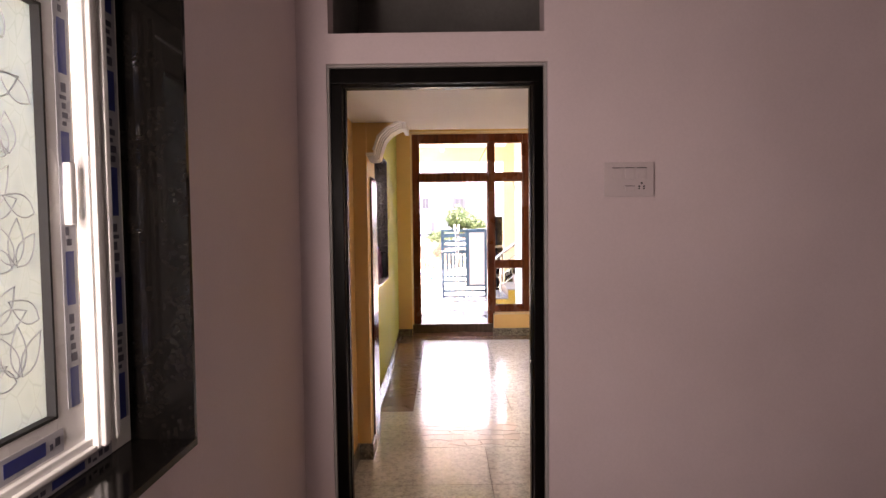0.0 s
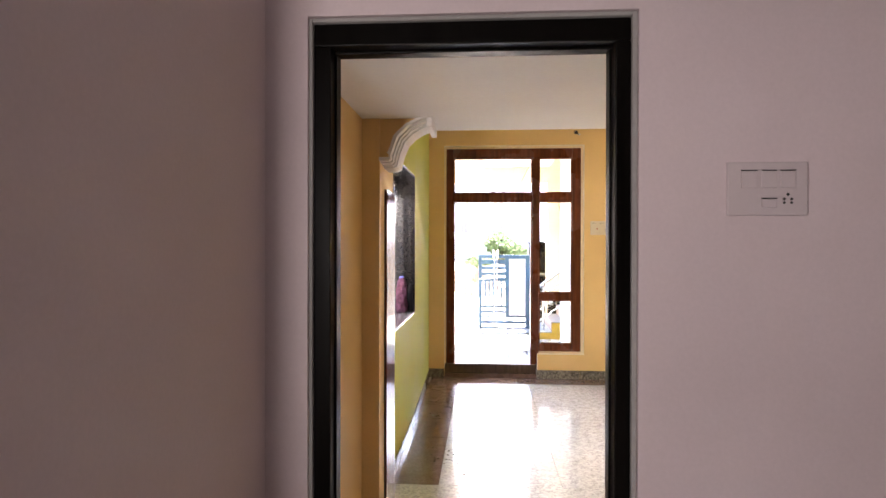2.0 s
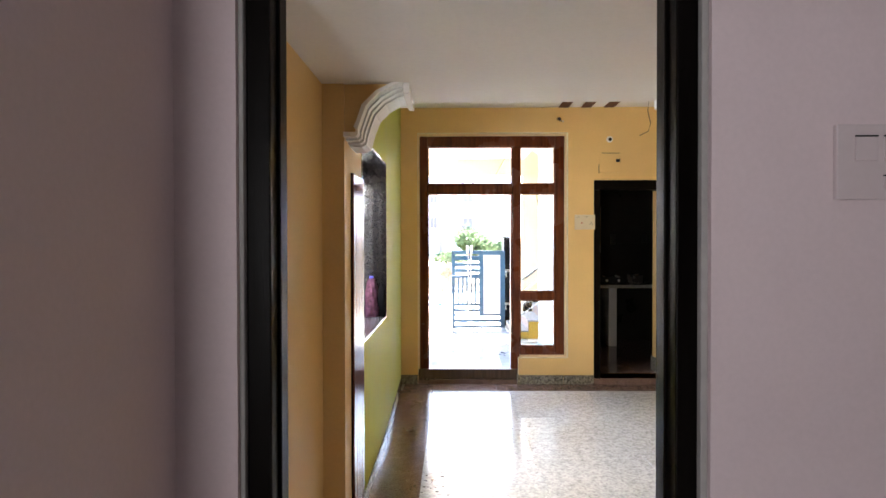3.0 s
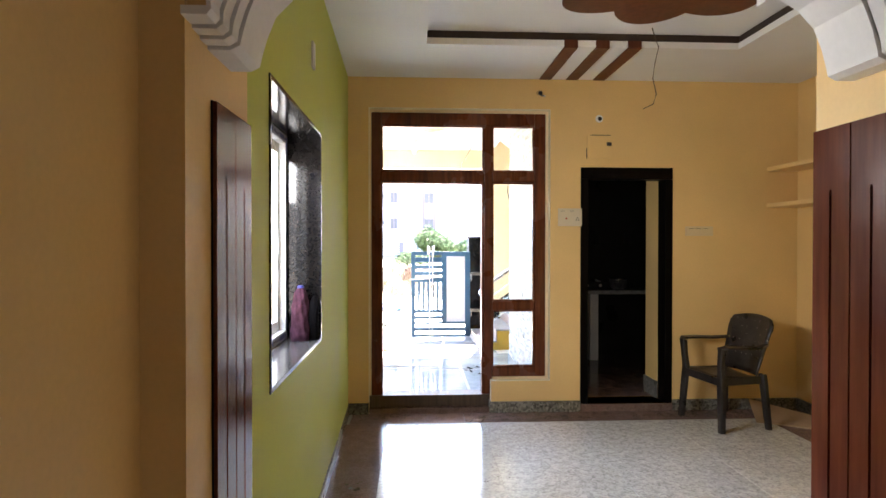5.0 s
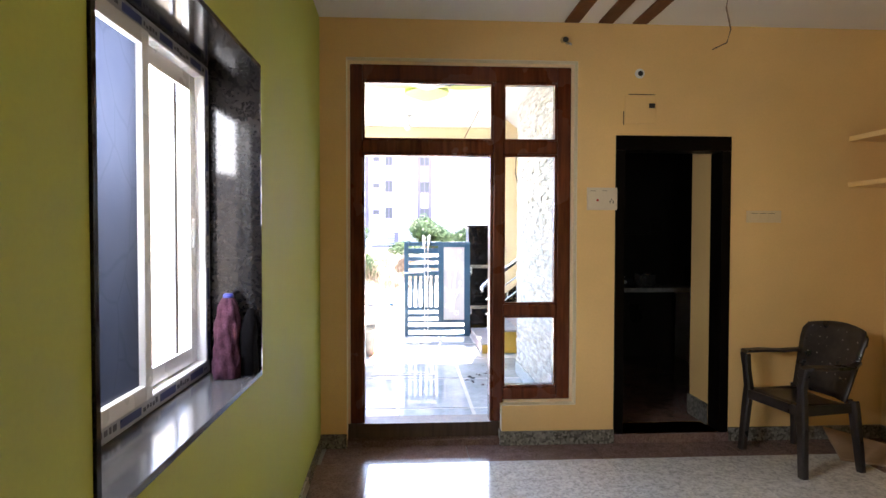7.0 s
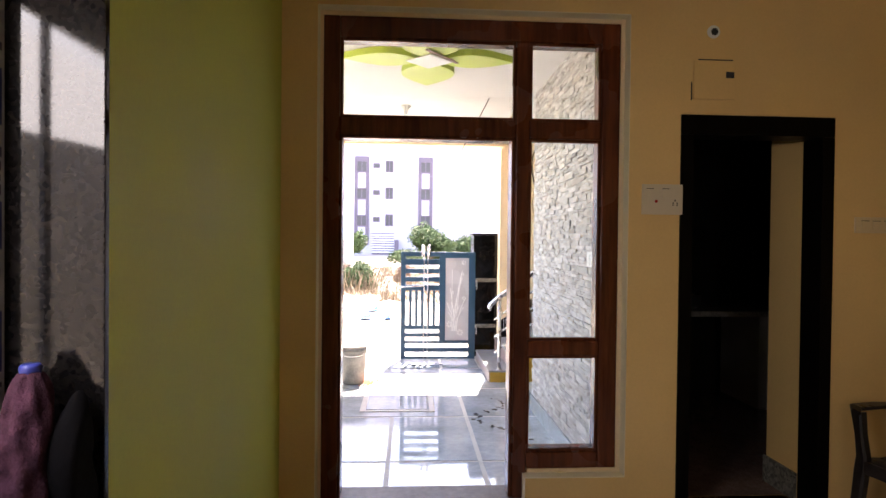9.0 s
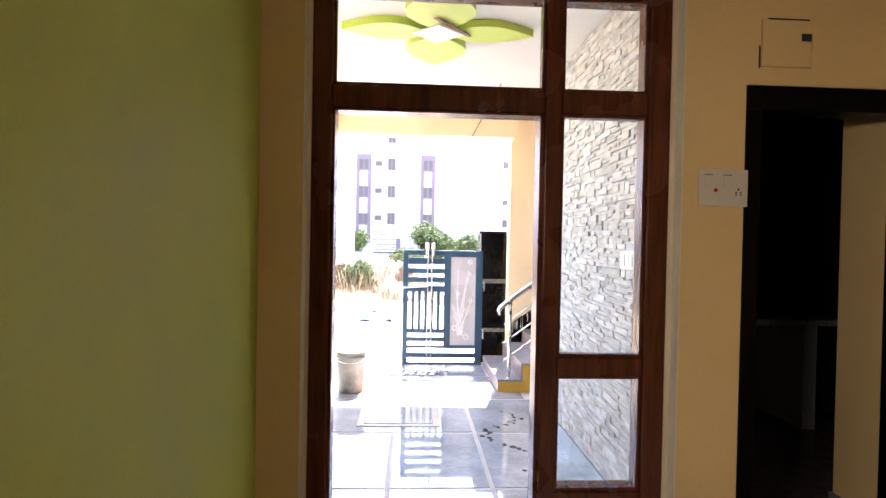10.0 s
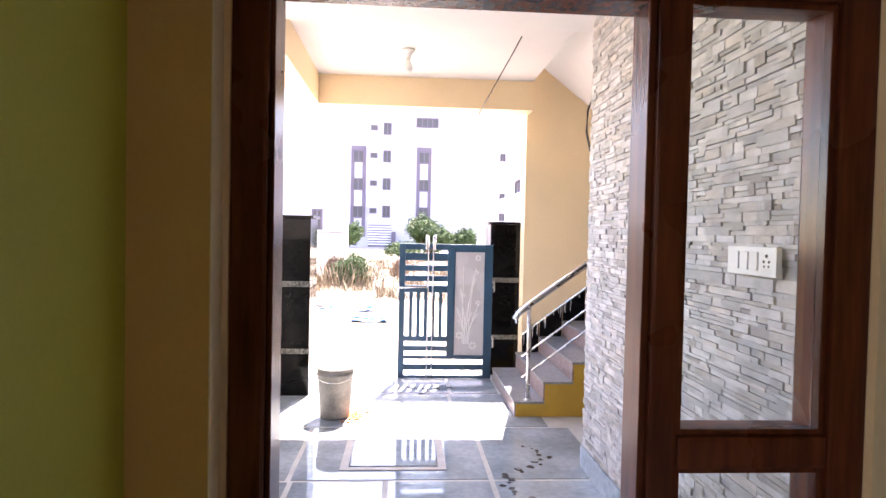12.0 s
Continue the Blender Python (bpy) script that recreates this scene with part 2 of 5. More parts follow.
LILAC = surface("lilac_window_band", (0.115, 0.095, 0.13), 0.75, vary=0.08, big=0.5, fine=5)
VENT = surface("lilac_grey_vent", (0.24, 0.225, 0.27), 0.8, vary=0.1, big=0.5, fine=5)
PANE = surface("dark_far_pane", (0.045, 0.045, 0.05), 0.5, vary=0.2, big=0.4, fine=3, relief=0.0)
LANEWALL = surface("pale_lane_plaster", (0.70, 0.68, 0.64), 0.85, vary=0.14, big=0.9, fine=25)
TARP = surface("blue_plastic_sheet", (0.04, 0.17, 0.42), 0.4, vary=0.3, big=6, fine=40)
MARIGOLD = surface("orange_petals", (0.65, 0.17, 0.04), 0.8, vary=0.3, big=20, fine=80)
WETSTAIN = surface("dark_wet_stain", (0.035, 0.04, 0.045), 0.25, vary=0.3, big=8, fine=50, relief=0.05)
GLASS = clear_glass("clear_window_glass")
FLUSHPLATE = surface("wall-toned_switch_plastic", (0.56, 0.475, 0.485), 0.35, vary=0.04, relief=0.02)
IVORYPLATE = surface("ivory_switch_plastic", (0.70, 0.60, 0.44), 0.35, vary=0.04, relief=0.02)
CREAMPLATE = surface("cream_switch_plastic", (0.72, 0.56, 0.33), 0.35, vary=0.04, relief=0.02)
# Near-black colour puts the unlit kitchen's shade on its walls and shelf.
KITCHEN = surface("kitchen_shade_black", (0.03, 0.026, 0.022), 0.35, vary=0.2, big=3, fine=30, gloss=0.2)
LEAFGLASS = frosted_glass("leaf_pressed_glass", (0.28, 0.315, 0.30), 0.3, 26.0)
LEAFLINE = surface("raised_glass_outline", (0.30, 0.32, 0.34), 0.3, vary=0.1, relief=0.0)
FROST = frosted_glass("frosted_sash_glass", (0.036, 0.043, 0.064), 0.3, 8.0)
GATEGLASS = surface("frosted_acrylic_panel", (0.55, 0.53, 0.54), 0.3, vary=0.06, big=3, fine=50, relief=0.02)
BULBGLASS = surface("white_bulb_glass", (0.85, 0.85, 0.83), 0.15, vary=0.02, relief=0.0)

# ---- building helpers ----
ORIGIN = {}


def box(bm, x0, x1, y0, y1, z0, z1, soft=0.0):
    vs = [bm.verts.new((x, y, z)) for x in (x0, x1) for y in (y0, y1) for z in (z0, z1)]
    fs = [bm.faces.new([vs[i] for i in q]) for q in ((0, 1, 3, 2), (4, 6, 7, 5), (0, 4, 5, 1), (2, 3, 7, 6), (0, 2, 6, 4), (1, 5, 7, 3))]
    if soft:
        edges = list({e for f in fs for e in f.edges})
        bmesh.ops.bevel(bm, geom=edges, offset=soft, segments=2, affect="EDGES", profile=0.6)
    return bm


def boxes(*many, soft=0.0):
    bm = bmesh.new()
    for b in many:
        box(bm, *b, soft=soft)
    return bm


def prism(bm, outline, axis, a, b):
    """A solid between a and b along an axis (0 x, 1 y, 2 z) with a closed outline in the other two."""
    def at(p, d):
        q = list(p)
        q.insert(axis, d)
        return bm.verts.new(q)
    lo, hi = [at(p, a) for p in outline], [at(p, b) for p in outline]
    n = len(outline)
    bm.faces.new(lo)
    bm.faces.new(hi[::-1])
    for i in range(n):
        bm.faces.new((lo[i], hi[i], hi[(i + 1) % n], lo[(i + 1) % n]))
    bmesh.ops.recalc_face_normals(bm, faces=bm.faces)
    return bm


def lathe(bm, rings, cx, cy, steps=28, close=True):
    rows = [[bm.verts.new((cx + r * math.cos(2 * math.pi * k / steps), cy + r * math.sin(2 * math.pi * k / steps), z)) for k in range(steps)] for r, z in rings]
    for a, b in zip(rows, rows[1:]):
        for k in range(steps):
            bm.faces.new((a[k], a[(k + 1) % steps], b[(k + 1) % steps], b[k]))
    if close:
        bm.faces.new(rows[0][::-1])
        bm.faces.new(rows[-1])
    return bm


def tube(bm, points, r, steps=10):
    pts = [Vector(p) for p in points]
    rings = []
    for i, p in enumerate(pts):
        d = (pts[min(i + 1, len(pts) - 1)] - pts[max(i - 1, 0)]).normalized()
        side = d.cross(Vector((0, 0, 1)))
        side = side.normalized() if side.length > 0.01 else Vector((1, 0, 0))
        up = side.cross(d)
        rings.append([bm.verts.new(p + r * (math.cos(2 * math.pi * k / steps) * side + math.sin(2 * math.pi * k / steps) * up)) for k in range(steps)])
    for a, b in zip(rings, rings[1:]):
        for k in range(steps):
            bm.faces.new((a[k], a[(k + 1) % steps], b[(k + 1) % steps], b[k]))
    bm.faces.new(rings[0][::-1])
    bm.faces.new(rings[-1])
    return bm


def finish(name, bm, material, smooth=False):
    me = bpy.data.meshes.new(name)
    bmesh.ops.recalc_face_normals(bm, faces=bm.faces)
    bm.to_mesh(me)
    bm.free()
    me.materials.append(material)
    if smooth:
        for p in me.polygons:
            p.use_smooth = True
    return me


def thing(name, bm, material, label, category, group="", kind="", smooth=False):
    ob = new(name, finish(name, bm, material, smooth))
    ORIGIN[ob] = Vector((0, 0, 0))
    return tagged(ob, label, category, group, kind)


def base(name, at, label, category, group="", kind=""):
    """An Empty at a thing's base, to parent its parts."""
    ob = new(name)
    ob.location = at
    ob.empty_display_size = 0.1
    ORIGIN[ob] = Vector(at)
    return tagged(ob, label, category, group, kind)


def part(name, bm, material, parent, label="", smooth=False, local=False):
    if not local:
        bmesh.ops.translate(bm, verts=bm.verts, vec=-ORIGIN[parent])
    ob = new(name, finish(name, bm, material, smooth))
    ob.parent = parent
    ORIGIN[ob] = ORIGIN[parent]
    return tagged(ob, label)


def holed(axis, a, b, us, zs, holes):
    """A wall between a and b along axis (0 x, 1 y), over us and zs, with rectangular holes (u0, u1, z0, z1) through it."""
    bm = bmesh.new()
    cu = sorted({*us, *(h[0] for h in holes), *(h[1] for h in holes)})
    cz = sorted({*zs, *(h[2] for h in holes), *(h[3] for h in holes)})
    cu, cz = [u for u in cu if us[0] <= u <= us[1]], [z for z in cz if zs[0] <= z <= zs[1]]

    def solid(i, j):
        if not (0 <= i < len(cu) - 1 and 0 <= j < len(cz) - 1):
            return False
        u, z = (cu[i] + cu[i + 1]) / 2, (cz[j] + cz[j + 1]) / 2
        return not any(h[0] < u < h[1] and h[2] < z < h[3] for h in holes)

    def v(d, u, z):
        return bm.verts.new((d, u, z) if axis == 0 else (u, d, z))
    for i in range(len(cu) - 1):
        for j in range(len(cz) - 1):
            if not solid(i, j):
                continue
            u0, u1, z0, z1 = cu[i], cu[i + 1], cz[j], cz[j + 1]
            for d in (a, b):
                bm.faces.new((v(d, u0, z0), v(d, u1, z0), v(d, u1, z1), v(d, u0, z1)))
            for n, u in ((-1, u0), (1, u1)):
                if not solid(i + n, j):
                    bm.faces.new((v(a, u, z0), v(b, u, z0), v(b, u, z1), v(a, u, z1)))
            for n, z in ((-1, z0), (1, z1)):
                if not solid(i, j + n):
                    bm.faces.new((v(a, u0, z), v(b, u0, z), v(b, u1, z), v(a, u1, z)))
    bmesh.ops.remove_doubles(bm, verts=bm.verts, dist=1e-5)
    return bm


def wall(name, bm, material, label):
    return thing(name, bm, material, label, "wall", kind="structure")


# ---- plan (metres): x to the right of the walk, y along it ----
LA, LG, LP = -0.445, -0.37, -0.36      # faces of the bedroom's, hall's and passage's left walls
D1, D1B = 2.63, 2.755                   # bedroom's door wall
M0, M1 = 7.44, 7.67                     # hall's front wall
RX = 3.44                               # hall's right wall
CEIL, PASS, HALLC = 2.85, 2.02, 2.80
ARCH0, ARCH1 = 3.60, 3.90
PORCH = -0.13

# ---- large structure: bedroom ----
wall("wall_bedroom_window", holed(0, LA - 0.25, LA, (-2.4, D1B), (0.0, CEIL), [(-0.05, 1.525, 0.886, 2.02)]), MAUVE, "smooth mauve painted wall with a window opening lined in black stone")
wall("wall_bedroom_door", holed(1, D1, D1B, (LA, 3.4), (0.0, CEIL), [(-0.319, 0.625, 0.0, 2.105), (-0.307, 0.612, 2.232, 2.62)]), MAUVE, "mauve painted wall with a doorway and a loft opening above it")
wall("wall_bedroom_right", boxes((3.4, 3.6, -2.4, D1B, 0, CEIL)), MAUVE, "plain mauve painted side wall")
wall("wall_bedroom_back", boxes((LA - 0.25, 3.6, -2.6, -2.4, 0, CEIL)), MAUVE, "plain mauve painted back wall")
thing("ceiling_bedroom", boxes((LA - 0.25, 3.6, -2.6, D1B, CEIL, CEIL + 0.15)), WHITE, "plain white painted bedroom ceiling", "ceiling", kind="structure")

# passage with the loft over it
wall("wall_passage_left", boxes((LP - 0.25, LP, D1B, 4.0, 0, CEIL)), ORANGE, "peach orange painted passage wall")
wall("wall_passage_right", boxes((1.25, 1.45, D1B, 4.0, 0, CEIL)), ORANGE, "peach orange painted passage wall")
thing("ceiling_passage", boxes((LP, 1.25, D1B, ARCH1, PASS, PASS + 0.11)), WHITE, "low white painted slab over the passage, under a loft", "ceiling", kind="structure")
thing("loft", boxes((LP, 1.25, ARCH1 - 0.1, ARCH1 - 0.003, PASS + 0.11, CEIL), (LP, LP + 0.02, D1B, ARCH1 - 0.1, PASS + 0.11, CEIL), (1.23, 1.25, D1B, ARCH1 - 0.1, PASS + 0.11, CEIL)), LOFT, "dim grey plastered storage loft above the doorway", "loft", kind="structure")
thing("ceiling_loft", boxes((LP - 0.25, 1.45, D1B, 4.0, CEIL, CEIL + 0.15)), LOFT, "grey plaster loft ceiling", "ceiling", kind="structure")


def bracket_curve(k):
    """One line of the scalloped bracket, k metres inside its outer edge: (out from the pilaster, height)."""
    return [(0.0, 1.79 + k), (0.045, 1.79 + k), (0.075 - k * 0.6, 1.80 + k), (0.088 - k, 1.835 + k * 0.5), (0.098 - k, 1.88), (0.118 - k, 1.925 + k * 0.3), (0.150 - k * 0.6, 1.96 + k * 0.6), (0.185, 1.982 + k * 0.8), (0.215, 1.99 + k * 0.8)]


def arch_side(name, x, s):
    """A pilaster with a scalloped white bracket and fluted panel; x: its face towards the opening, s: +1 when the opening lies at larger x."""
    ob = base(name, (x - s * 0.05, 3.8, 0), "peach orange pilaster with fluted maroon panel and white scalloped bracket", "pilaster", "pair of arch pilasters", "structure")
    back = LP if s > 0 else 1.25
    part("shaft", boxes((min(back, x), max(back, x), ARCH0, 4.0, 0, PASS)), ORANGE, ob)
    bm = bmesh.new()
    rim = bracket_curve(0.052)
    prism(bm, [(x + s * u, z) for u, z in [(0, rim[0][1])] + rim[1:] + [(0.215, PASS), (0, PASS)]], 1, ARCH0 + 0.012, ARCH1 - 0.004)
    part("spandrel", bm, ORANGE, ob)
    for i in range(4):
        a, b = bracket_curve(0.036 - 0.006 * i), bracket_curve(0.0515)
        bm = bmesh.new()
        y0 = ARCH0 - 0.022 if i == 0 else ARCH0 - 0.01 + 0.042 * i
        prism(bm, [(x + s * u, z) for u, z in a + b[::-1]], 1, y0 + 0.002, (ARCH0 - 0.01 + 0.042 * (i + 1) - 0.003) if i < 3 else ARCH1 - 0.03)
        part("bracket_moulding", bm, STUCCO, ob, "white plaster moulding step")
    part("bracket_end", boxes((min(x + s * 0.215, x + s * 0.24), max(x + s * 0.215, x + s * 0.24), ARCH0 - 0.018, ARCH1 - 0.03, 1.978, PASS - 0.002), soft=0.004), STUCCO, ob, "white plaster end block")
    lo, hi = min(x, x + s * 0.004), max(x, x + s * 0.004)
    panel = part("fluted_panel", boxes((lo, hi, 3.735, 3.994, 0.10, 1.712)), BLACKWOOD, ob, "dark backing of the grooved panel")
    for y0, y1 in ((3.736, 3.861), (3.866, 3.993)):
        m = (y0 + y1) / 2
        arc = [(m + 0.004 * math.cos(q), 1.545 + 0.012 * math.sin(q)) for q in (0.0, 0.8, 1.57, 2.34, 3.14)]
        bm = bmesh.new()
        prism(bm, [(y0, 0.10), (m - 0.004, 0.10)] + arc[::-1] + [(m + 0.004, 0.10), (y1, 0.10), (y1, 1.710), (y0, 1.710)], 0, x + s * 0.0042, x + s * 0.012)
        part("panel_board", bm, MAROON, panel, "glossy maroon grooved board")
    part("plinth", boxes((min(back, x + s * 0.014), max(back, x + s * 0.014), ARCH0 - 0.014, 4.012, 0.0, 0.095), soft=0.003), SKIRTSTONE, ob, "mottled granite plinth")
    return ob


arch_side("arch_pilaster_left", -0.279, 1)
arch_side("arch_pilaster_right", 1.174, -1)

# ---- hall ----
bm = holed(0, LG - 0.235, LG, (4.0, M1), (0.0, 3.1), [(4.597, 5.748, 0.895, 2.016)])
for v in bm.verts:
    if v.co.y > 7:
        v.co.x -= 0.040
wall("wall_hall_window", bm, LIME, "lime green painted wall with a window opening lined in black stone")
wall("wall_hall_front", holed(1, M0, M1, (LG - 0.05, RX + 0.2), (0.0, 3.1), [(-0.236, 0.790, 0.0, 2.549), (0.79, 1.288, 0.262, 2.549), (1.546, 2.342, 0.06, 2.066)]), ORANGE, "peach orange wall with glazed entrance opening and a kitchen doorway")
wall("wall_hall_right", boxes((RX, RX + 0.2, 1.0, M0, 0, 3.1)), ORANGE, "peach orange painted side wall behind open shelves")
wall("wall_hall_back", boxes((1.45, RX + 0.2, 3.8, 4.0, 0, 3.1), (LG - 0.235, 1.45, 3.9, 4.0, PASS + 0.11, 3.1)), ORANGE, "plain peach orange back wall")
RECESS = (0.225, 2.44, 4.55, 6.61)
x0, x1, y0, y1 = RECESS
bm = bmesh.new()
for b in ((LG - 0.05, x0, 4.0, M0), (x1, RX, 4.0, M0), (x0, x1, 4.0, y0), (x0, x1, y1, M0)):
    box(bm, *b, HALLC, HALLC + 0.045)
box(bm, LG, RX, 4.0, M0, HALLC + 0.10, HALLC + 0.25)
thing("ceiling_hall", bm, WHITE, "white false ceiling with a rectangular recessed tray", "ceiling", kind="structure")


# Dark brown strips fill the gap above the tray's lip.
thing("tray_trim", boxes((x0 - 0.03, x0 - 0.012, y0 - 0.03, y1 + 0.03, HALLC + 0.046, HALLC + 0.099), (x1 + 0.012, x1 + 0.03, y0 - 0.03, y1 + 0.03, HALLC + 0.046, HALLC + 0.099), (x0 - 0.012, x1 + 0.012, y0 - 0.03, y0 - 0.012, HALLC + 0.046, HALLC + 0.099), (x0 - 0.012, x1 + 0.012, y1 + 0.012, y1 + 0.03, HALLC + 0.046, HALLC + 0.099)), TRAYBROWN, "dark brown strip round the ceiling tray", "trim", kind="structure")


def ceiling_strip(x):
    ob = base("ceiling_strip", (x, 7.0, HALLC), "dark brown strip across the false ceiling border", "ceiling strip", "three ceiling strips")
    part("flat_strip", boxes((x - 0.048, x + 0.048, 6.598, 7.41, HALLC - 0.012, HALLC - 0.001), soft=0.002), STRIP, ob)
    part("turned_end", boxes((x - 0.048, x + 0.048, 6.598, 6.609, HALLC - 0.001, HALLC + 0.044), soft=0.002), STRIP, ob)


for x in (1.235, 1.460, 1.688):
    ceiling_strip(x)

# brown scalloped motif inside the tray
bm = bmesh.new()
ring = []
for k in range(160):
    a = k * math.pi / 80
    r = 0.60 + 0.16 * abs(math.cos(4 * a))
    ring.append((1.62 + r * math.cos(a), 5.62 + r * math.sin(a)))
prism(bm, ring, 2, HALLC + 0.078, HALLC + 0.099)
thing("ceiling_medallion", bm, STRIP, "dark brown scalloped flower medallion in the ceiling tray", "ceiling medallion")


# ---- stone skirting ----
def skirting(x0, x1, y0, y1, high=0.092):
    thing("baseboard", boxes((x0, x1, y0, y1, 0.0, high), soft=0.003), SKIRTSTONE, "mottled grey granite skirting along the wall", "baseboard", "skirting pieces", "structure")


skirting(LG - 0.04, -0.236, M0 - 0.016, M0)
skirting(LG, LG + 0.012, 4.014, 5.75, 0.075)
bm = bmesh.new()
prism(bm, [(LG, 5.751), (LG + 0.012, 5.751), (LG - 0.023, M0 - 0.017), (LG - 0.036, M0 - 0.017)], 2, 0.0, 0.075)
thing("baseboard", bm, SKIRTSTONE, "mottled grey granite skirting along the wall", "baseboard", "skirting pieces", "structure")
skirting(0.776, 1.240, M0 - 0.018, M0)
skirting(1.243, 1.546, M0 - 0.018, M0)
skirting(0.776, 0.789, M0, M1 - 0.11)
skirting(2.342, 2.95, M0 - 0.016, M0)
skirting(2.953, RX, M0 - 0.016, M0)
skirting(RX - 0.016, RX, 6.62, M0 - 0.017)
skirting(LP, LP + 0.012, D1B, ARCH0 - 0.016)

# ---- bedroom doorway ----
door = base("door_1", (0.15, 2.68, 0), "near-black varnished wooden door frame without a leaf", "door frame", kind="structure")
FR = D1 + 0.026                         # the frame sits a little back from the wall's face
part("jamb", boxes((-0.308, -0.258, FR, FR + 0.10, 0.0, 2.026), soft=0.004), BLACKWOOD, door)
part("jamb", boxes((0.566, 0.610, FR, FR + 0.10, 0.0, 2.026), soft=0.004), BLACKWOOD, door)
part("head", boxes((-0.308, 0.610, FR, FR + 0.10, 2.027, 2.092), soft=0.004), BLACKWOOD, door)
part("door_stop", boxes((-0.2575, -0.251, FR + 0.048, FR + 0.098, 0, 2.018), (0.559, 0.5655, FR + 0.048, FR + 0.098, 0, 2.018), (-0.2575, 0.5655, FR + 0.048, FR + 0.098, 2.0185, 2.0265), soft=0.002), BLACKWOOD, door)
for edge in ((-0.3185, -0.3085, 0, 2.1045), (0.6105, 0.6245, 0, 2.1045), (-0.3085, 0.6105, 2.0925, 2.1045)):
    x0, x1, z0, z1 = edge
    thing("door_grout", boxes((x0, x1, D1 + 0.012, D1B - 0.002, z0, z1), soft=0.003), LOFT, "rough grey cement joint round the door frame", "trim", "door joints", "structure")


# ---- windows ----
def stone_lining(ob, x_in, x_out, y0, y1, z0, z1, sill, side):
    t = 0.018
    part("sill", boxes((x_out, x_in + 0.006, y0 + 0.001, y1 - 0.001, z0 - 0.001, z0 + t), soft=0.002), sill, ob, "polished black granite sill, dusty")
    part("reveal", boxes((x_out, x_in + 0.006, y0 + 0.001, y0 + t, z0 + t, z1 - t), soft=0.002), side, ob, "polished black granite reveal")
    part("reveal", boxes((x_out, x_in + 0.006, y1 - t, y1 - 0.001, z0 + t, z1 - t), soft=0.002), side, ob, "polished black granite reveal")
    part("reveal", boxes((x_out, x_in + 0.006, y0 + 0.001, y1 - 0.001, z1 - t, z1 - 0.001), soft=0.002), side, ob, "polished black granite head lining")


def ring_frame(x0, x1, y0, y1, z0, z1, w, soft=0.003):
    return boxes((x0, x1, y0, y0 + w, z0, z1), (x0, x1, y1 - w, y1, z0, z1), (x0, x1, y0 + w, y1 - w, z0, z0 + w), (x0, x1, y0 + w, y1 - w, z1 - w, z1), soft=soft)


def film(parent, x, y0, y1, z0, z1, upright):
    """Printed protective film on a frame face at x: grey ground with blue patches and small dark bars."""
    f = part("protective_film", boxes((x, x + 0.0012, y0, y1, z0, z1)), FILM, parent, "grey film with blue print")
    rng = random.Random(int((y0 + z0) * 997))
    bm, bd = bmesh.new(), bmesh.new()
    a, end = (z0, z1) if upright else (y0, y1)
    w0, w1 = (y0, y1) if upright else (z0, z1)
    wide = w1 - w0
    while a < end - 0.03:
        n = min(0.075 + rng.random() * 0.05, end - a - 0.002)
        u0, u1 = w0 + wide * 0.22, w0 + wide * 0.80
        if upright:
            box(bm, x + 0.0013, x + 0.0018, u0, u1, a, a + n)
        else:
            box(bm, x + 0.0013, x + 0.0018, a, a + n, u0, u1)
        a += n + 0.012
        for i in range(5):
            m = 0.008 + rng.random() * 0.012
            if a + m > end - 0.004:
                break
            v0 = w0 + wide * (0.25 + 0.15 * rng.random())
            v1 = v0 + wide * (0.2 + 0.25 * rng.random())
            if upright:
                box(bd, x + 0.0013, x + 0.0018, v0, v1, a, a + m)
            else:
                box(bd, x + 0.0013, x + 0.0018, a, a + m, v0, v1)
            a += m + 0.007
        a += 0.012
    part("blue_print", bm, FILMBLUE, f)
    part("dark_print", bd, FILMDARK, f)


# bedroom window: leaf-pressed glass in a filmed white frame
w1 = base("window_1", (-0.55, 0.74, 0.886), "white plastic sliding window, leaf-patterned obscured glass, film still on", "window", kind="structure")
stone_lining(w1, LA, -0.69, -0.05, 1.525, 0.886, 2.02, BLACKSTONE, BLACKSTONE)
fr = part("window_frame", ring_frame(-0.655, -0.595, -0.032, 1.507, 0.904, 2.002, 0.062), UPVC, w1)
film(fr, -0.5945, 1.440, 1.496, 0.97, 1.99, True)
film(fr, -0.5945, 0.10, 1.42, 0.906, 0.936, False)
part("track", boxes((-0.61, -0.582, 1.352, 1.432, 0.942, 1.964), (-0.583, -0.572, 1.362, 1.380, 0.944, 1.962), (-0.583, -0.572, 1.405, 1.423, 0.944, 1.962), soft=0.003), UPVC, fr, "white ridged track")
part("track", boxes((-0.61, -0.584, 0.02, 1.352, 0.938, 0.950), soft=0.003), UPVC, fr, "white ridged track")
sash = part("sash", ring_frame(-0.648, -0.606, 0.62, 1.348, 0.951, 1.955, 0.092), UPVC, w1)
film(sash, -0.6055, 1.290, 1.336, 1.05, 1.95, True)
film(sash, -0.6055, 0.65, 1.27, 0.972, 1.018, False)
part("handle", boxes((-0.606, -0.588, 1.300, 1.322, 1.43, 1.56), soft=0.005), UPVC, sash, "small white pull handle")
part("pane", boxes((-0.630, -0.624, 0.711, 1.257, 1.042, 1.864)), LEAFGLASS, sash, "leaf-pressed obscured glass").visible_shadow = False
bm = bmesh.new()
rng = random.Random(4)
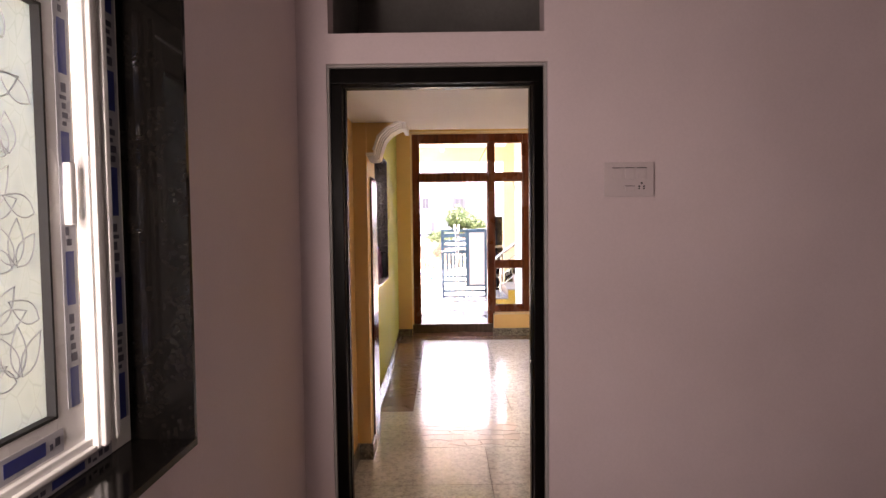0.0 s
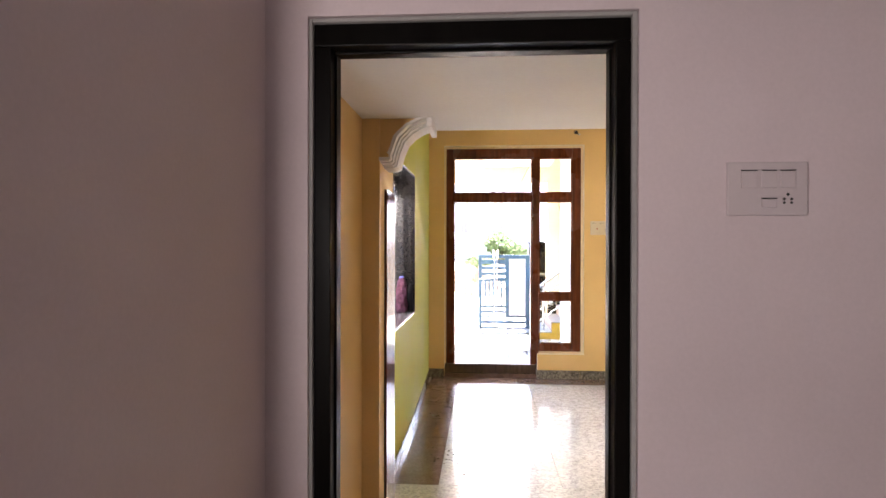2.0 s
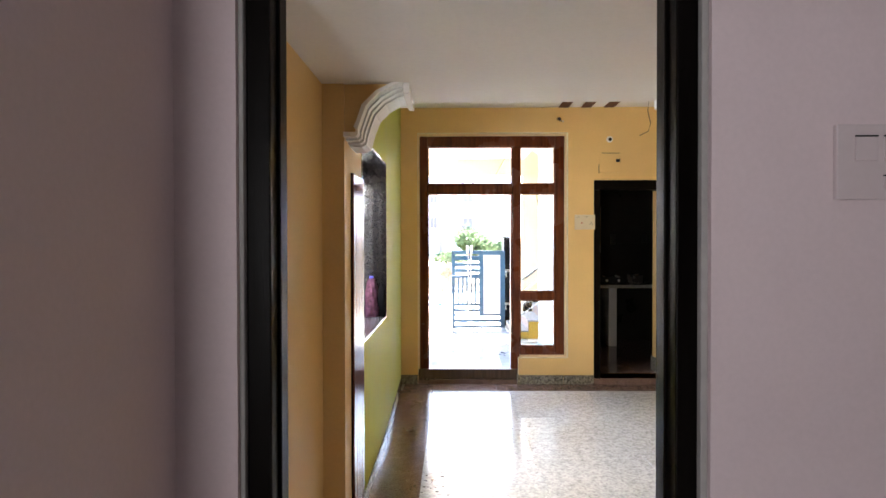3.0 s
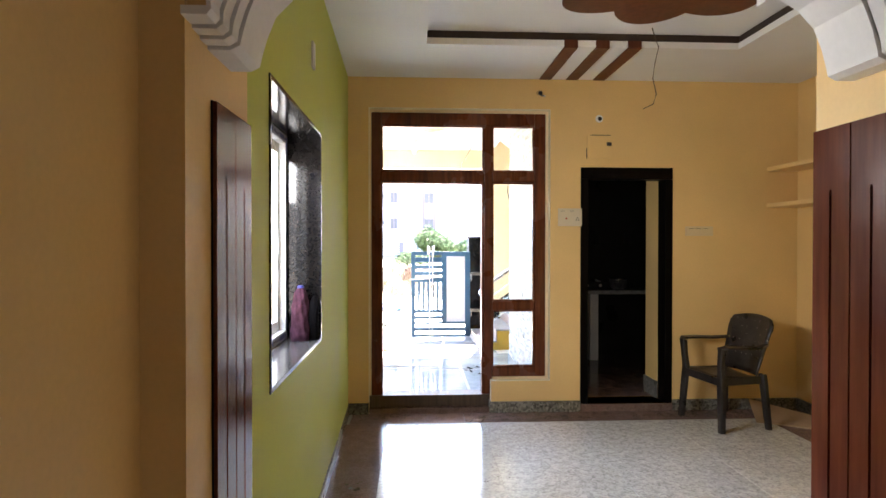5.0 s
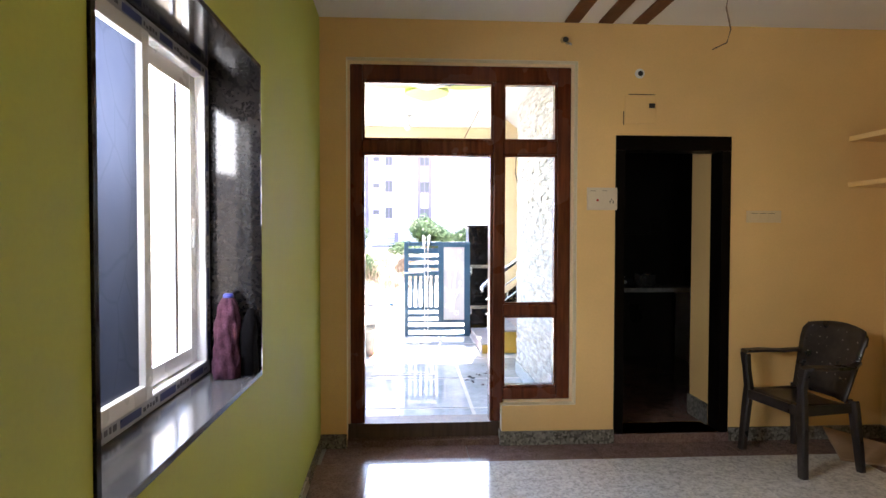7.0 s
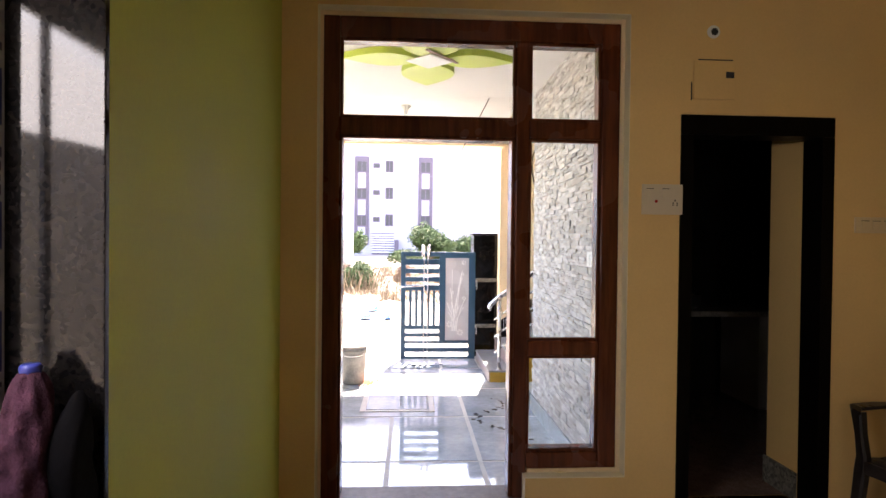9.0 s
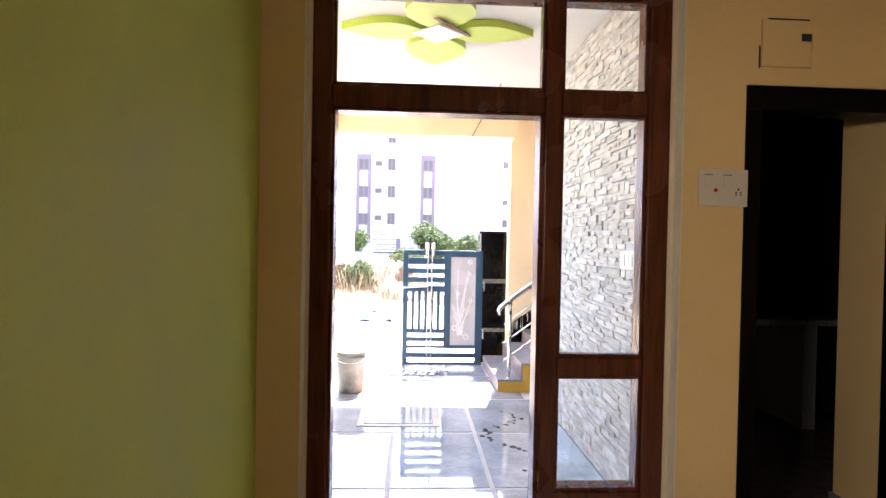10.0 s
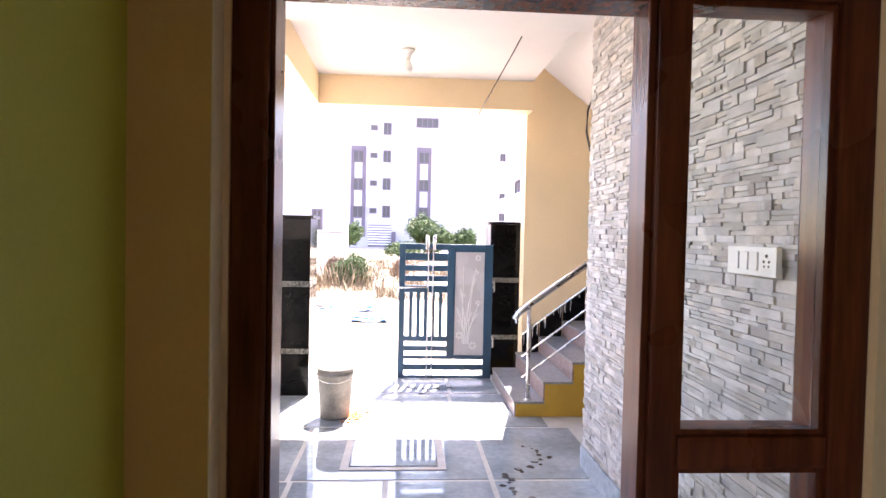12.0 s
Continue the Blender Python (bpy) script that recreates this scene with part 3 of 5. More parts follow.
for row in range(8):
    for col in range(5):
        cy, cz = 0.71 + 0.135 * col + 0.067 * (row % 2), 1.03 + 0.105 * row
        for a in (-66, -33, 0, 33, 66):
            a, n = radians(a + rng.uniform(-7, 7)), rng.uniform(0.075, 0.10)
            line = []
            for k in range(13):
                u = k / 6 if k <= 6 else 2 - k / 6
                w = 0.021 * math.sin(math.pi * u ** 0.8) * (1 if k <= 6 else -1)
                line.append((-0.6232, cy + n * (0.12 + u) * math.sin(a) + w * math.cos(a), cz + n * (0.12 + u) * math.cos(a) - w * math.sin(a)))
            if all(0.722 < p[1] < 1.246 and 1.053 < p[2] < 1.853 for p in line):
                tube(bm, line, 0.0016, 4)
part("leaf_outlines", bm, LEAFLINE, sash, "raised outlines of leaves pressed into the glass")
part("gasket", ring_frame(-0.6235, -0.6045, 0.711, 1.257, 1.042, 1.864, 0.006, 0), DARKHOLE, sash, "black rubber gasket")
sash = part("sash", ring_frame(-0.652, -0.630, -0.02, 0.70, 0.951, 1.955, 0.085), UPVC, w1)
part("pane", boxes((-0.643, -0.638, 0.063, 0.617, 1.034, 1.872)), LEAFGLASS, sash, "leaf-pressed obscured glass").visible_shadow = False

# hall window: one half open
w2 = base("window_2", (-0.5, 5.17, 0.895), "white plastic sliding window, half open, set in black granite lining", "window", kind="structure")
stone_lining(w2, LG, LG - 0.235, 4.597, 5.748, 0.895, 2.016, DUSTYSTONE, REVEALSTONE)
fr = part("window_frame", ring_frame(-0.600, -0.545, 4.616, 5.729, 0.914, 1.997, 0.046), UPVC, w2)
film(fr, -0.5445, 4.63, 5.70, 0.918, 0.956, False)
film(fr, -0.5445, 5.688, 5.726, 0.96, 1.99, True)
film(fr, -0.5445, 4.63, 5.70, 1.955, 1.993, False)
sash = part("sash", ring_frame(-0.572, -0.530, 4.635, 5.215, 0.962, 1.950, 0.042), UPVC, w2)
part("pane", boxes((-0.553, -0.548, 4.676, 5.174, 1.003, 1.909)), FROST, sash, "greyish obscured glass").visible_shadow = False
sash = part("sash", ring_frame(-0.598, -0.576, 5.16, 5.690, 0.962, 1.950, 0.055), UPVC, w2)
part("grip", boxes((-0.580, -0.570, 5.648, 5.666, 1.36, 1.46), soft=0.003), UPVC, sash)
part("flyscreen_bar", boxes((-0.595, -0.585, 5.52, 5.545, 1.017, 1.895)), FILM, sash)

# ---- glazed entrance ----
F0, F1 = 7.505, 7.640
thing("entrance_rebate", boxes((-0.2355, -0.218, F0 + 0.003, M1, 0.0, 2.5485), (1.263, 1.2875, F0 + 0.003, M1, 0.2625, 2.5485), (-0.218, 1.263, F0 + 0.003, M1, 2.525, 2.5485), (0.813, 1.263, F0 + 0.003, M1, 0.2625, 0.284)), CREAM, "cream plaster rebate round the entrance frame", "trim", kind="structure")
# Thin lining, paler than the wall, over the opening's edges.
for lining in ((-0.2355, -0.2325, M0 - 0.002, F0 + 0.002, 0.095, 2.546), (1.2845, 1.2875, M0 - 0.002, F0 + 0.002, 0.266, 2.546), (-0.2325, 1.2845, M0 - 0.002, F0 + 0.002, 2.5455, 2.5485), (0.793, 1.2845, M0 - 0.002, F0 + 0.002, 0.2625, 0.2655), (0.786, 0.7895, M0 - 0.002, F0 + 0.002, 0.095, 0.2655)):
    thing("entrance_edge", boxes(lining), PALEEDGE, "pale cream edge of the entrance opening", "trim", "entrance edges", "structure")
ent = base("entrance_frame", (0.53, 7.55, 0.034), "varnished red-brown wooden entrance frame with fanlight and sidelight", "door frame", kind="structure")
for nm, b in (("jamb", (-0.217, -0.136, F0, F1, 0.138, 2.524)), ("jamb", (1.169, 1.262, F0, F1, 0.285, 2.524)), ("head", (-0.136, 1.169, F0, F1, 2.421, 2.524)),
              ("transom", (-0.136, 0.735, F0, F1, 1.941, 2.031)), ("transom", (0.805, 1.169, F0, F1, 1.941, 2.031)), ("mullion", (0.735, 0.805, F0, F1, 0.138, 2.421)),
              ("rail", (0.805, 1.169, F0, F1, 0.852, 0.929)), ("rail", (0.805, 1.169, F0, F1, 0.285, 0.366))):
    part(nm, boxes(b, soft=0.009), TEAK, ent)
part("threshold", boxes((-0.234, 0.785, F0 - 0.004, F1 + 0.03, 0.042, 0.137), soft=0.004), GREYWOOD, ent, "worn dusty wooden threshold")
part("threshold_step", boxes((-0.234, 0.775, M0 + 0.004, F1 + 0.03, -0.005, 0.041), soft=0.003), REDGRANITE, ent, "red-brown granite step under the threshold")
for nm, a in (("fanlight", (-0.136, 0.735, 2.031, 2.421)), ("fanlight", (0.805, 1.169, 2.031, 2.421)), ("sidelight", (0.805, 1.169, 0.929, 1.941)), ("sidelight", (0.805, 1.169, 0.366, 0.852))):
    x0, x1, z0, z1 = a
    w = 0.014
    bead = part("glazing_bead", boxes((x0, x0 + w, F0 + 0.014, F0 + 0.045, z0, z1), (x1 - w, x1, F0 + 0.014, F0 + 0.045, z0, z1), (x0 + w, x1 - w, F0 + 0.014, F0 + 0.045, z0, z0 + w), (x0 + w, x1 - w, F0 + 0.014, F0 + 0.045, z1 - w, z1), soft=0.003), TEAK, ent)
    part("pane", boxes((x0 + 0.004, x1 - 0.004, F0 + 0.046, F0 + 0.050, z0 + 0.004, z1 - 0.004)), GLASS, bead, "clear glass pane").visible_shadow = False
part("glazing_bead", boxes((-0.136, -0.124, F0 + 0.014, F1 - 0.02, 0.138, 1.941), (0.717, 0.735, F0 + 0.014, F1 - 0.02, 0.138, 1.941), (-0.124, 0.717, F0 + 0.014, F1 - 0.02, 1.929, 1.941), soft=0.003), TEAK, ent)

# ---- kitchen doorway and the dark kitchen behind ----
kd = base("door_2", (1.94, 7.5, 0.06), "near-black wooden door frame into a dark kitchen", "door frame", kind="structure")
part("jamb", boxes((1.548, 1.612, M0 - 0.006, M0 + 0.145, 0.061, 1.966), soft=0.004), BLACKWOOD, kd)
part("jamb", boxes((2.276, 2.340, M0 - 0.006, M0 + 0.145, 0.061, 1.966), soft=0.004), BLACKWOOD, kd)
part("head", boxes((1.548, 2.340, M0 - 0.006, M0 + 0.145, 1.967, 2.064), soft=0.004), BLACKWOOD, kd)
part("threshold", boxes((1.548, 2.340, M0 - 0.018, M1, 0.0, 0.060), soft=0.003), REDGRANITE, kd, "mottled granite threshold step")
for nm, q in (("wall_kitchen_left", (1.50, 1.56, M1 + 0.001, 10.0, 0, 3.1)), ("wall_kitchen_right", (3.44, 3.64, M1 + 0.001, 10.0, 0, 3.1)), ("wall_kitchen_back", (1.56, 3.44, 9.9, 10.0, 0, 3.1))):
    wall(nm, boxes(q), KITCHEN, "kitchen wall behind the doorway, coloured near-black as unlit")
wall("wall_kitchen_pier", boxes((2.279, 2.45, M0 + 0.15, 7.86, 0.061, 3.1)), ORANGE, "peach orange wall end inside the kitchen doorway")
thing("baseboard", boxes((2.266, 2.278, M0 + 0.15, 7.872, 0.061, 0.21)), SKIRTSTONE, "dark granite skirting inside the kitchen doorway", "baseboard", "skirting pieces", "structure")
thing("ceiling_kitchen", boxes((1.50, 3.64, M1, 10.0, 3.1, 3.2)), WHITE, "kitchen ceiling in the dark", "ceiling", kind="structure")
thing("floor_kitchen", boxes((1.50, 3.64, M1, 10.0, -0.1, 0.06)), REDGRANITE, "dark kitchen floor", "floor", kind="structure")
kc = base("kitchen_counter", (2.5, 9.55, 0.06), "stone kitchen counter on a white upright in a dark room", "counter")
part("counter_slab", boxes((1.56, 3.4, 9.25, 9.898, 0.83, 0.875), soft=0.004), PALEGRANITE, kc)
part("upright", boxes((2.19, 2.29, 9.28, 9.88, 0.06, 0.829)), WHITE, kc)
part("upright", boxes((3.10, 3.20, 9.28, 9.88, 0.06, 0.829)), WHITE, kc)
pot = lathe(bmesh.new(), [(0.07, 0.876), (0.10, 0.90), (0.105, 0.99), (0.112, 1.0)], 2.60, 9.5)
thing("cooking_pot", pot, STEEL, "steel cooking pot on the dark kitchen counter", "pot", smooth=True)

stove = base("gas_stove", (2.30, 9.5, 0.876), "dark two-burner gas stove on the kitchen counter", "stove")
part("body", boxes((2.10, 2.44, 9.40, 9.75, 0.892, 0.955), soft=0.006), DARKHOLE, stove)
for x in (2.19, 2.35):
    part("burner", lathe(bmesh.new(), [(0.062, 0.956), (0.062, 0.968), (0.04, 0.972), (0.025, 0.984), (0.005, 0.986)], x, 9.57, 16), STEEL, stove, smooth=True)
    part("knob", tube(bmesh.new(), [(x, 9.385, 0.922), (x, 9.399, 0.922)], 0.018, 10), SWITCH, stove)
for x in (2.115, 2.425):
    part("foot", boxes((x - 0.012, x + 0.012, 9.42, 9.73, 0.876, 0.8915)), DARKHOLE, stove)
rack = base("wall_rack", (2.14, 9.88, 1.29), "narrow dark metal rack on the kitchen wall", "rack")
for x in (2.08, 2.20):
    part("upright", boxes((x - 0.008, x + 0.008, 9.80, 9.899, 1.29, 1.96)), STEEL, rack)
for k in range(4):
    part("tray", boxes((2.089, 2.191, 9.80, 9.899, 1.31 + 0.2 * k, 1.322 + 0.2 * k)), STEEL, rack)
ws = base("kitchen_wall_shelf", (2.6, 9.8, 1.40), "wooden shelf box on the kitchen wall, coloured near-black as unlit", "shelf")
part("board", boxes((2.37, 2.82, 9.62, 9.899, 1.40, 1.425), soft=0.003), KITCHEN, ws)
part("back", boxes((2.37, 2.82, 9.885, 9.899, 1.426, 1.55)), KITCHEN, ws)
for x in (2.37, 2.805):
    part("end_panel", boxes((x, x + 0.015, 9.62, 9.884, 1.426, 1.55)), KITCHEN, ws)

# ---- roof over the house, floors ----
thing("ceiling_roof_slab", boxes((-0.6, 3.64, 3.9, M1, 3.1, 3.25)), WHITE, "concrete roof slab over the hall", "roof", kind="structure")

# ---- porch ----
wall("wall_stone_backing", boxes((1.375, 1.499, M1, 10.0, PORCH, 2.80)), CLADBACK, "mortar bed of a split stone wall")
ob = thing("porch_skirting", boxes((1.350, 1.374, M1 + 0.002, 10.0, PORCH, 0.012), soft=0.003), KOTA, "grey stone skirting under the split stone wall", "baseboard", kind="structure")
thing("ceiling_porch", boxes((-0.9, 1.50, M1, 10.23, 2.80, 3.1), (-0.9, 1.405, 10.23, 12.25, 2.92, 3.1)), PORCHWHITE, "white painted porch ceiling with a step", "ceiling", kind="structure")
thing("porch_beam_front", boxes((-0.9, 1.405, 12.02, 12.25, 2.633, 2.919)), CREAM, "cream painted beam across the porch front", "beam", kind="structure")
thing("porch_beam_side", boxes((-0.9, -0.70, 10.232, 12.019, 2.633, 2.919)), CREAM, "cream painted beam along the porch side", "beam", kind="structure")
wall("wall_stair", boxes((1.405, 4.6, 12.30, 12.50, PORCH, 6.0)), CREAM, "cream painted wall behind the outdoor stair")
bm = bmesh.new()
prism(bm, [(1.406, 3.26), (3.2, 1.87), (3.2, 2.05), (1.406, 3.44)], 1, 10.235, 12.298)
thing("stair_soffit", bm, PORCHWHITE, "white underside of an upper stair flight", "stair soffit", kind="structure")
wall("wall_stair_end", boxes((3.2, 3.4, 10.0, 12.3, PORCH, 6.0)), CREAM, "cream wall closing the stair well")
thing("upper_storey", boxes((-0.9, 4.6, 7.0, 12.3, 3.27, 6.0)), CREAM, "cream painted upper storey of the house", "upper storey", kind="structure")

# outdoor stair, going up to the right
st = base("outdoor_stair", (1.6, 11.6, PORCH), "outdoor stair, grey treads, pinkish risers, ochre painted side", "stair", kind="structure")
RUN, RISE, NOSE = 0.243, 0.167, 1.106
for n in range(8):
    xa, top = NOSE + RUN * n, 0.0 + RISE * n
    part("stair_side", boxes((xa + 0.012, xa + RUN + 0.012, 11.05, 12.298, PORCH, top - 0.022)), OCHRE, st, "ochre painted stair side")
    part("tread", boxes((xa - 0.008, xa + RUN + 0.010, 11.04, 12.298, top - 0.021, top), soft=0.003), TREAD, st, "grey stone tread")
    part("riser", boxes((xa, xa + 0.011, 11.052, 12.298, PORCH if n == 0 else top - RISE + 0.001, top - 0.022)), RISER, st, "pinkish stone riser")
rng = random.Random(5)
for n in range(1, 8):
    xa, top = max(NOSE + RUN * n, 1.41), RISE * n
    xb = NOSE + RUN * (n + 1)
    bm = bmesh.new()
    prism(bm, [(xa, top + 0.001), (xb - 0.009, top + 0.001), (xb - 0.009, 0.165 + (xb - NOSE) * RISE / RUN), (xa, 0.165 + (xa - NOSE) * RISE / RUN)], 1, 12.288, 12.2985)
    sk = part("stair_skirting", bm, BLACKSTONE, st, "dark granite skirting with white paint drips")
    bm = bmesh.new()
    for i in range(7):
        x = rng.uniform(xa + 0.01, xb - 0.02)
        z = 0.160 + (x - NOSE) * RISE / RUN
        w = rng.uniform(0.003, 0.007)
        box(bm, x, x + w, 12.2868, 12.2879, max(top + 0.005, z - rng.uniform(0.03, 0.14)), z)
    part("paint_drips", bm, WHITE, sk, "thin white paint drips")
rail = base("stair_railing", (1.22, 11.1, 0), "stainless steel stair railing with three lower bars", "railing")
for n in (0, 3, 6):
    x, z = 1.225 + RUN * n, RISE * n
    part("post", tube(bmesh.new(), [(x, 11.1, z), (x, 11.1, z + 0.80)], 0.018, 12), STEEL, rail, smooth=True)
    part("post_flange", lathe(bmesh.new(), [(0.035, z), (0.035, z + 0.006), (0.02, z + 0.012)], x, 11.1, 16), STEEL, rail)
k = RISE / RUN
hand = [(1.118, 11.1, 0.655), (1.108, 11.1, 0.685), (1.125, 11.1, 0.725), (1.225, 11.1, 0.81), (3.0, 11.1, 0.81 + (3.0 - 1.225) * k * 1.05)]
part("handrail", tube(bmesh.new(), hand, 0.026, 14), STEEL, rail, smooth=True)
for lo in (0.575, 0.385, 0.205):
    part("bar", tube(bmesh.new(), [(1.165, 11.1, lo - 0.02), (3.0, 11.1, lo - 0.02 + (3.0 - 1.165) * k * 1.08)], 0.0085, 8), STEEL, rail, smooth=True)


# gate pillars clad in black granite
def gate_pillar(name, x0, x1, y0, y1):
    ob = base(name, ((x0 + x1) / 2, (y0 + y1) / 2, PORCH), "gate pillar clad in black granite with two speckled bands", "gate pillar", "pair of gate pillars")
    cuts = [(PORCH, 0.255, 0), (0.257, 0.305, 1), (0.307, 0.875, 0), (0.877, 0.925, 1), (0.927, 1.505, 0)]
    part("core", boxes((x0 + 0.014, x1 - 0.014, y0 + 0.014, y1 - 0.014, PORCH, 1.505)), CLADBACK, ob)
    for z0, z1, band in cuts:
        b = 0.004 if band else 0.0
        part("speckled_band" if band else "granite_panel", boxes((x0 - b, x1 + b, y0 - b, y1 + b, z0, z1), soft=0.003), SKIRTSTONE if band else BLACKSTONE, ob)
    part("cap", boxes((x0 - 0.025, x1 + 0.025, y0 - 0.025, y1 + 0.025, 1.507, 1.532), soft=0.004), BLACKSTONE, ob)
    return ob


gate_pillar("gate_pillar_right", 1.085, 1.52, 12.52, 12.90)
gate_pillar("gate_pillar_left", -1.13, -0.70, 11.66, 12.06)
wall("wall_boundary_left", boxes((-1.15, -1.02, 7.7, 11.66, PORCH, 1.30)), LANEWALL, "low pale plastered boundary wall")


# gate leaf
gx = lambda px: 0.109 + (px - 708) * 0.00618
gz = lambda px: 1.281 - (px - 432) * 0.00606
gate = base("metal_gate", (0.6, 12.375, -0.14), "teal blue steel gate leaf with slats and frosted flower panel", "gate")
GA, GB = 12.355, 12.395
for nm, b in (("stile", (gx(708), gx(718), gz(670), gz(432))), ("stile", (gx(790), gx(803), gz(632), gz(432))), ("stile", (gx(853), gx(867), gz(670), gz(432))),
              ("rail", (gx(718), gx(790), gz(442), gz(432))), ("rail", (gx(803), gx(853), gz(445), gz(432))), ("rail", (gx(718), gx(853), gz(670), gz(660))), ("rail", (gx(718), gx(790), gz(516), gz(504))), ("rail", (gx(718), gx(790), gz(601), gz(592))), ("rail", (gx(803), gx(853), gz(632), gz(625)))):
    part(nm, boxes((b[0], b[1], GA, GB, b[2], b[3]), soft=0.004), GATEBLUE, gate)
for a, b in ((448, 461), (469, 479), (487, 497)):
    part("slat", boxes((gx(718), gx(790), GA + 0.008, GB - 0.008, gz(b), gz(a)), soft=0.003), GATEBLUE, gate)
for a, b in ((609, 618), (626, 632)):
    part("slat", boxes((gx(718), gx(790), GA + 0.008, GB - 0.008, gz(b), gz(a)), soft=0.003), GATEBLUE, gate)
part("slat", boxes((gx(718), gx(853), GA + 0.008, GB - 0.008, gz(651), gz(641)), soft=0.003), GATEBLUE, gate)
for i in range(5):
    c = 728.5 + i * 12.6
    part("upright_bar", boxes((gx(c - 3), gx(c + 3), GA + 0.008, GB - 0.008, gz(592), gz(516)), soft=0.002), GATEBLUE, gate)
pn = part("flower_panel", boxes((gx(803), gx(853), GA + 0.015, GA + 0.021, gz(625), gz(445))), GATEGLASS, gate, "frosted panel with etched flowers")
rng = random.Random(5)
bm = bmesh.new()


def flower(bm, x, z, r):
    for k in range(7):
        a = k * 2 * math.pi / 7
        p = [(x + r * 0.25 * math.cos(a), z + r * 0.25 * math.sin(a)), (x + r * 0.7 * math.cos(a + 0.3), z + r * 0.7 * math.sin(a + 0.3)), (x + r * math.cos(a), z + r * math.sin(a)), (x + r * 0.7 * math.cos(a - 0.3), z + r * 0.7 * math.sin(a - 0.3))]
        prism(bm, p, 1, GA + 0.011, GA + 0.0145)


for x, z, r in ((gx(835), gz(608), 0.048), (gx(812), gz(590), 0.045), (gx(842), gz(455), 0.035), (gx(843), gz(533), 0.03), (gx(818), gz(520), 0.026), (gx(840), gz(480), 0.026)):
    flower(bm, x, z, r)
for i in range(11):
    x, z = gx(820 + rng.uniform(-3, 8)), gz(605)
    pts = [(x, GA + 0.012, z)]
    lean, tall = rng.uniform(-0.12, 0.14), rng.uniform(0.25, 0.85)
    for k in range(1, 6):
        u = k / 5
        pts.append((min(max(x + lean * u * u, gx(807)), gx(849)), GA + 0.012, min(z + tall * u, gz(452))))
    tube(bm, pts, 0.004, 5)
part("etching", bm, STUCCO, pn, "pale etched flower stems")
for px in (757, 765):
    part("latch_rod", tube(bmesh.new(), [(gx(px), GA - 0.008, gz(668)), (gx(px), GA - 0.008, gz(418))], 0.0075, 8), STEEL, gate, "thin steel rod", smooth=True)
for px in (754, 768):
    part("latch_sleeve", tube(bmesh.new(), [(gx(px), GA - 0.008, gz(442)), (gx(px), GA - 0.008, gz(416))], 0.013, 8), STEEL, gate, smooth=True)
part("latch_bolt", tube(bmesh.new(), [(gx(708), GA - 0.012, gz(508)), (gx(755), GA - 0.012, gz(507))], 0.010, 8), STEEL, gate, smooth=True)
part("hinge", tube(bmesh.new(), [(gx(868) + 0.012, GB - 0.01, gz(515)), (gx(868) + 0.012, GB - 0.01, gz(495))], 0.014, 8), STEEL, gate)
part("hinge", tube(bmesh.new(), [(gx(868) + 0.012, GB - 0.01, gz(612)), (gx(868) + 0.012, GB - 0.01, gz(592))], 0.014, 8), STEEL, gate)
part("foot", boxes((gx(709), gx(716), GA + 0.008, GB - 0.008, PORCH, gz(669))), GATEBLUE, gate)

# bulb in its holder
bulb = base("porch_bulb", (0.16, 11.16, 2.92), "white bulb in a plastic ceiling holder", "light bulb")
part("rose", lathe(bmesh.new(), [(0.055, 2.919), (0.055, 2.90), (0.03, 2.885), (0.024, 2.84)], 0.16, 11.16), SWITCH, bulb, smooth=True)
part("globe", lathe(bmesh.new(), [(0.016, 2.84), (0.022, 2.82), (0.040, 2.78), (0.042, 2.755), (0.030, 2.73), (0.006, 2.722)], 0.16, 11.16), BULBGLASS, bulb, smooth=True)

thing("hanging_cable", tube(bmesh.new(), [(1.03, 10.72, 2.917), (1.0, 10.95, 2.85), (0.965, 11.3, 2.78), (0.92, 11.6, 2.69), (0.875, 12.0, 2.60), (0.868, 12.015, 2.57)], 0.006, 6), WIRE, "black cable hanging from the porch ceiling", "cable")
thing("wall_cable", tube(bmesh.new(), [(1.40, 10.01, 2.75), (1.395, 10.02, 2.35), (1.35, 10.03, 2.22), (1.345, 10.03, 2.08), (1.37, 10.02, 1.95)], 0.007, 6), WIRE, "black cable loop at the end of the stone wall", "cable")

# bucket with scattered petals
bk = base("bucket", (-0.385, 11.06, PORCH), "cement-stained grey plastic bucket with a wire handle", "bucket")
cx, cy = -0.385, 11.06
part("body", lathe(bmesh.new(), [(0.118, PORCH), (0.121, PORCH + 0.01), (0.143, 0.215), (0.151, 0.217), (0.151, 0.240), (0.144, 0.243), (0.145, 0.262), (0.151, 0.265), (0.152, 0.280), (0.141, 0.280), (0.117, PORCH + 0.02)], cx, cy, 36), BUCKET, bk, smooth=True)
part("wire_handle", tube(bmesh.new(), [(cx + 0.153 * math.cos(a), cy + 0.153 * math.sin(a) - 0.012, 0.230 - 0.05 * math.sin(-a)) for a in [math.pi + i * math.pi / 12 for i in range(13)]], 0.003, 6), STEEL, bk)
rng = random.Random(8)
bm = bmesh.new()
for i in range(60):
    x, y = -0.23 + rng.gauss(0, 0.05), 11.05 + rng.gauss(0, 0.06)
    s = rng.uniform(0.008, 0.022)
    prism(bm, [(x + s * math.cos(a) * rng.uniform(0.5, 1), y + s * math.sin(a)) for a in (0, 1.3, 2.6, 3.9, 5.2)], 2, PORCH + 0.001, PORCH + rng.uniform(0.004, 0.015))
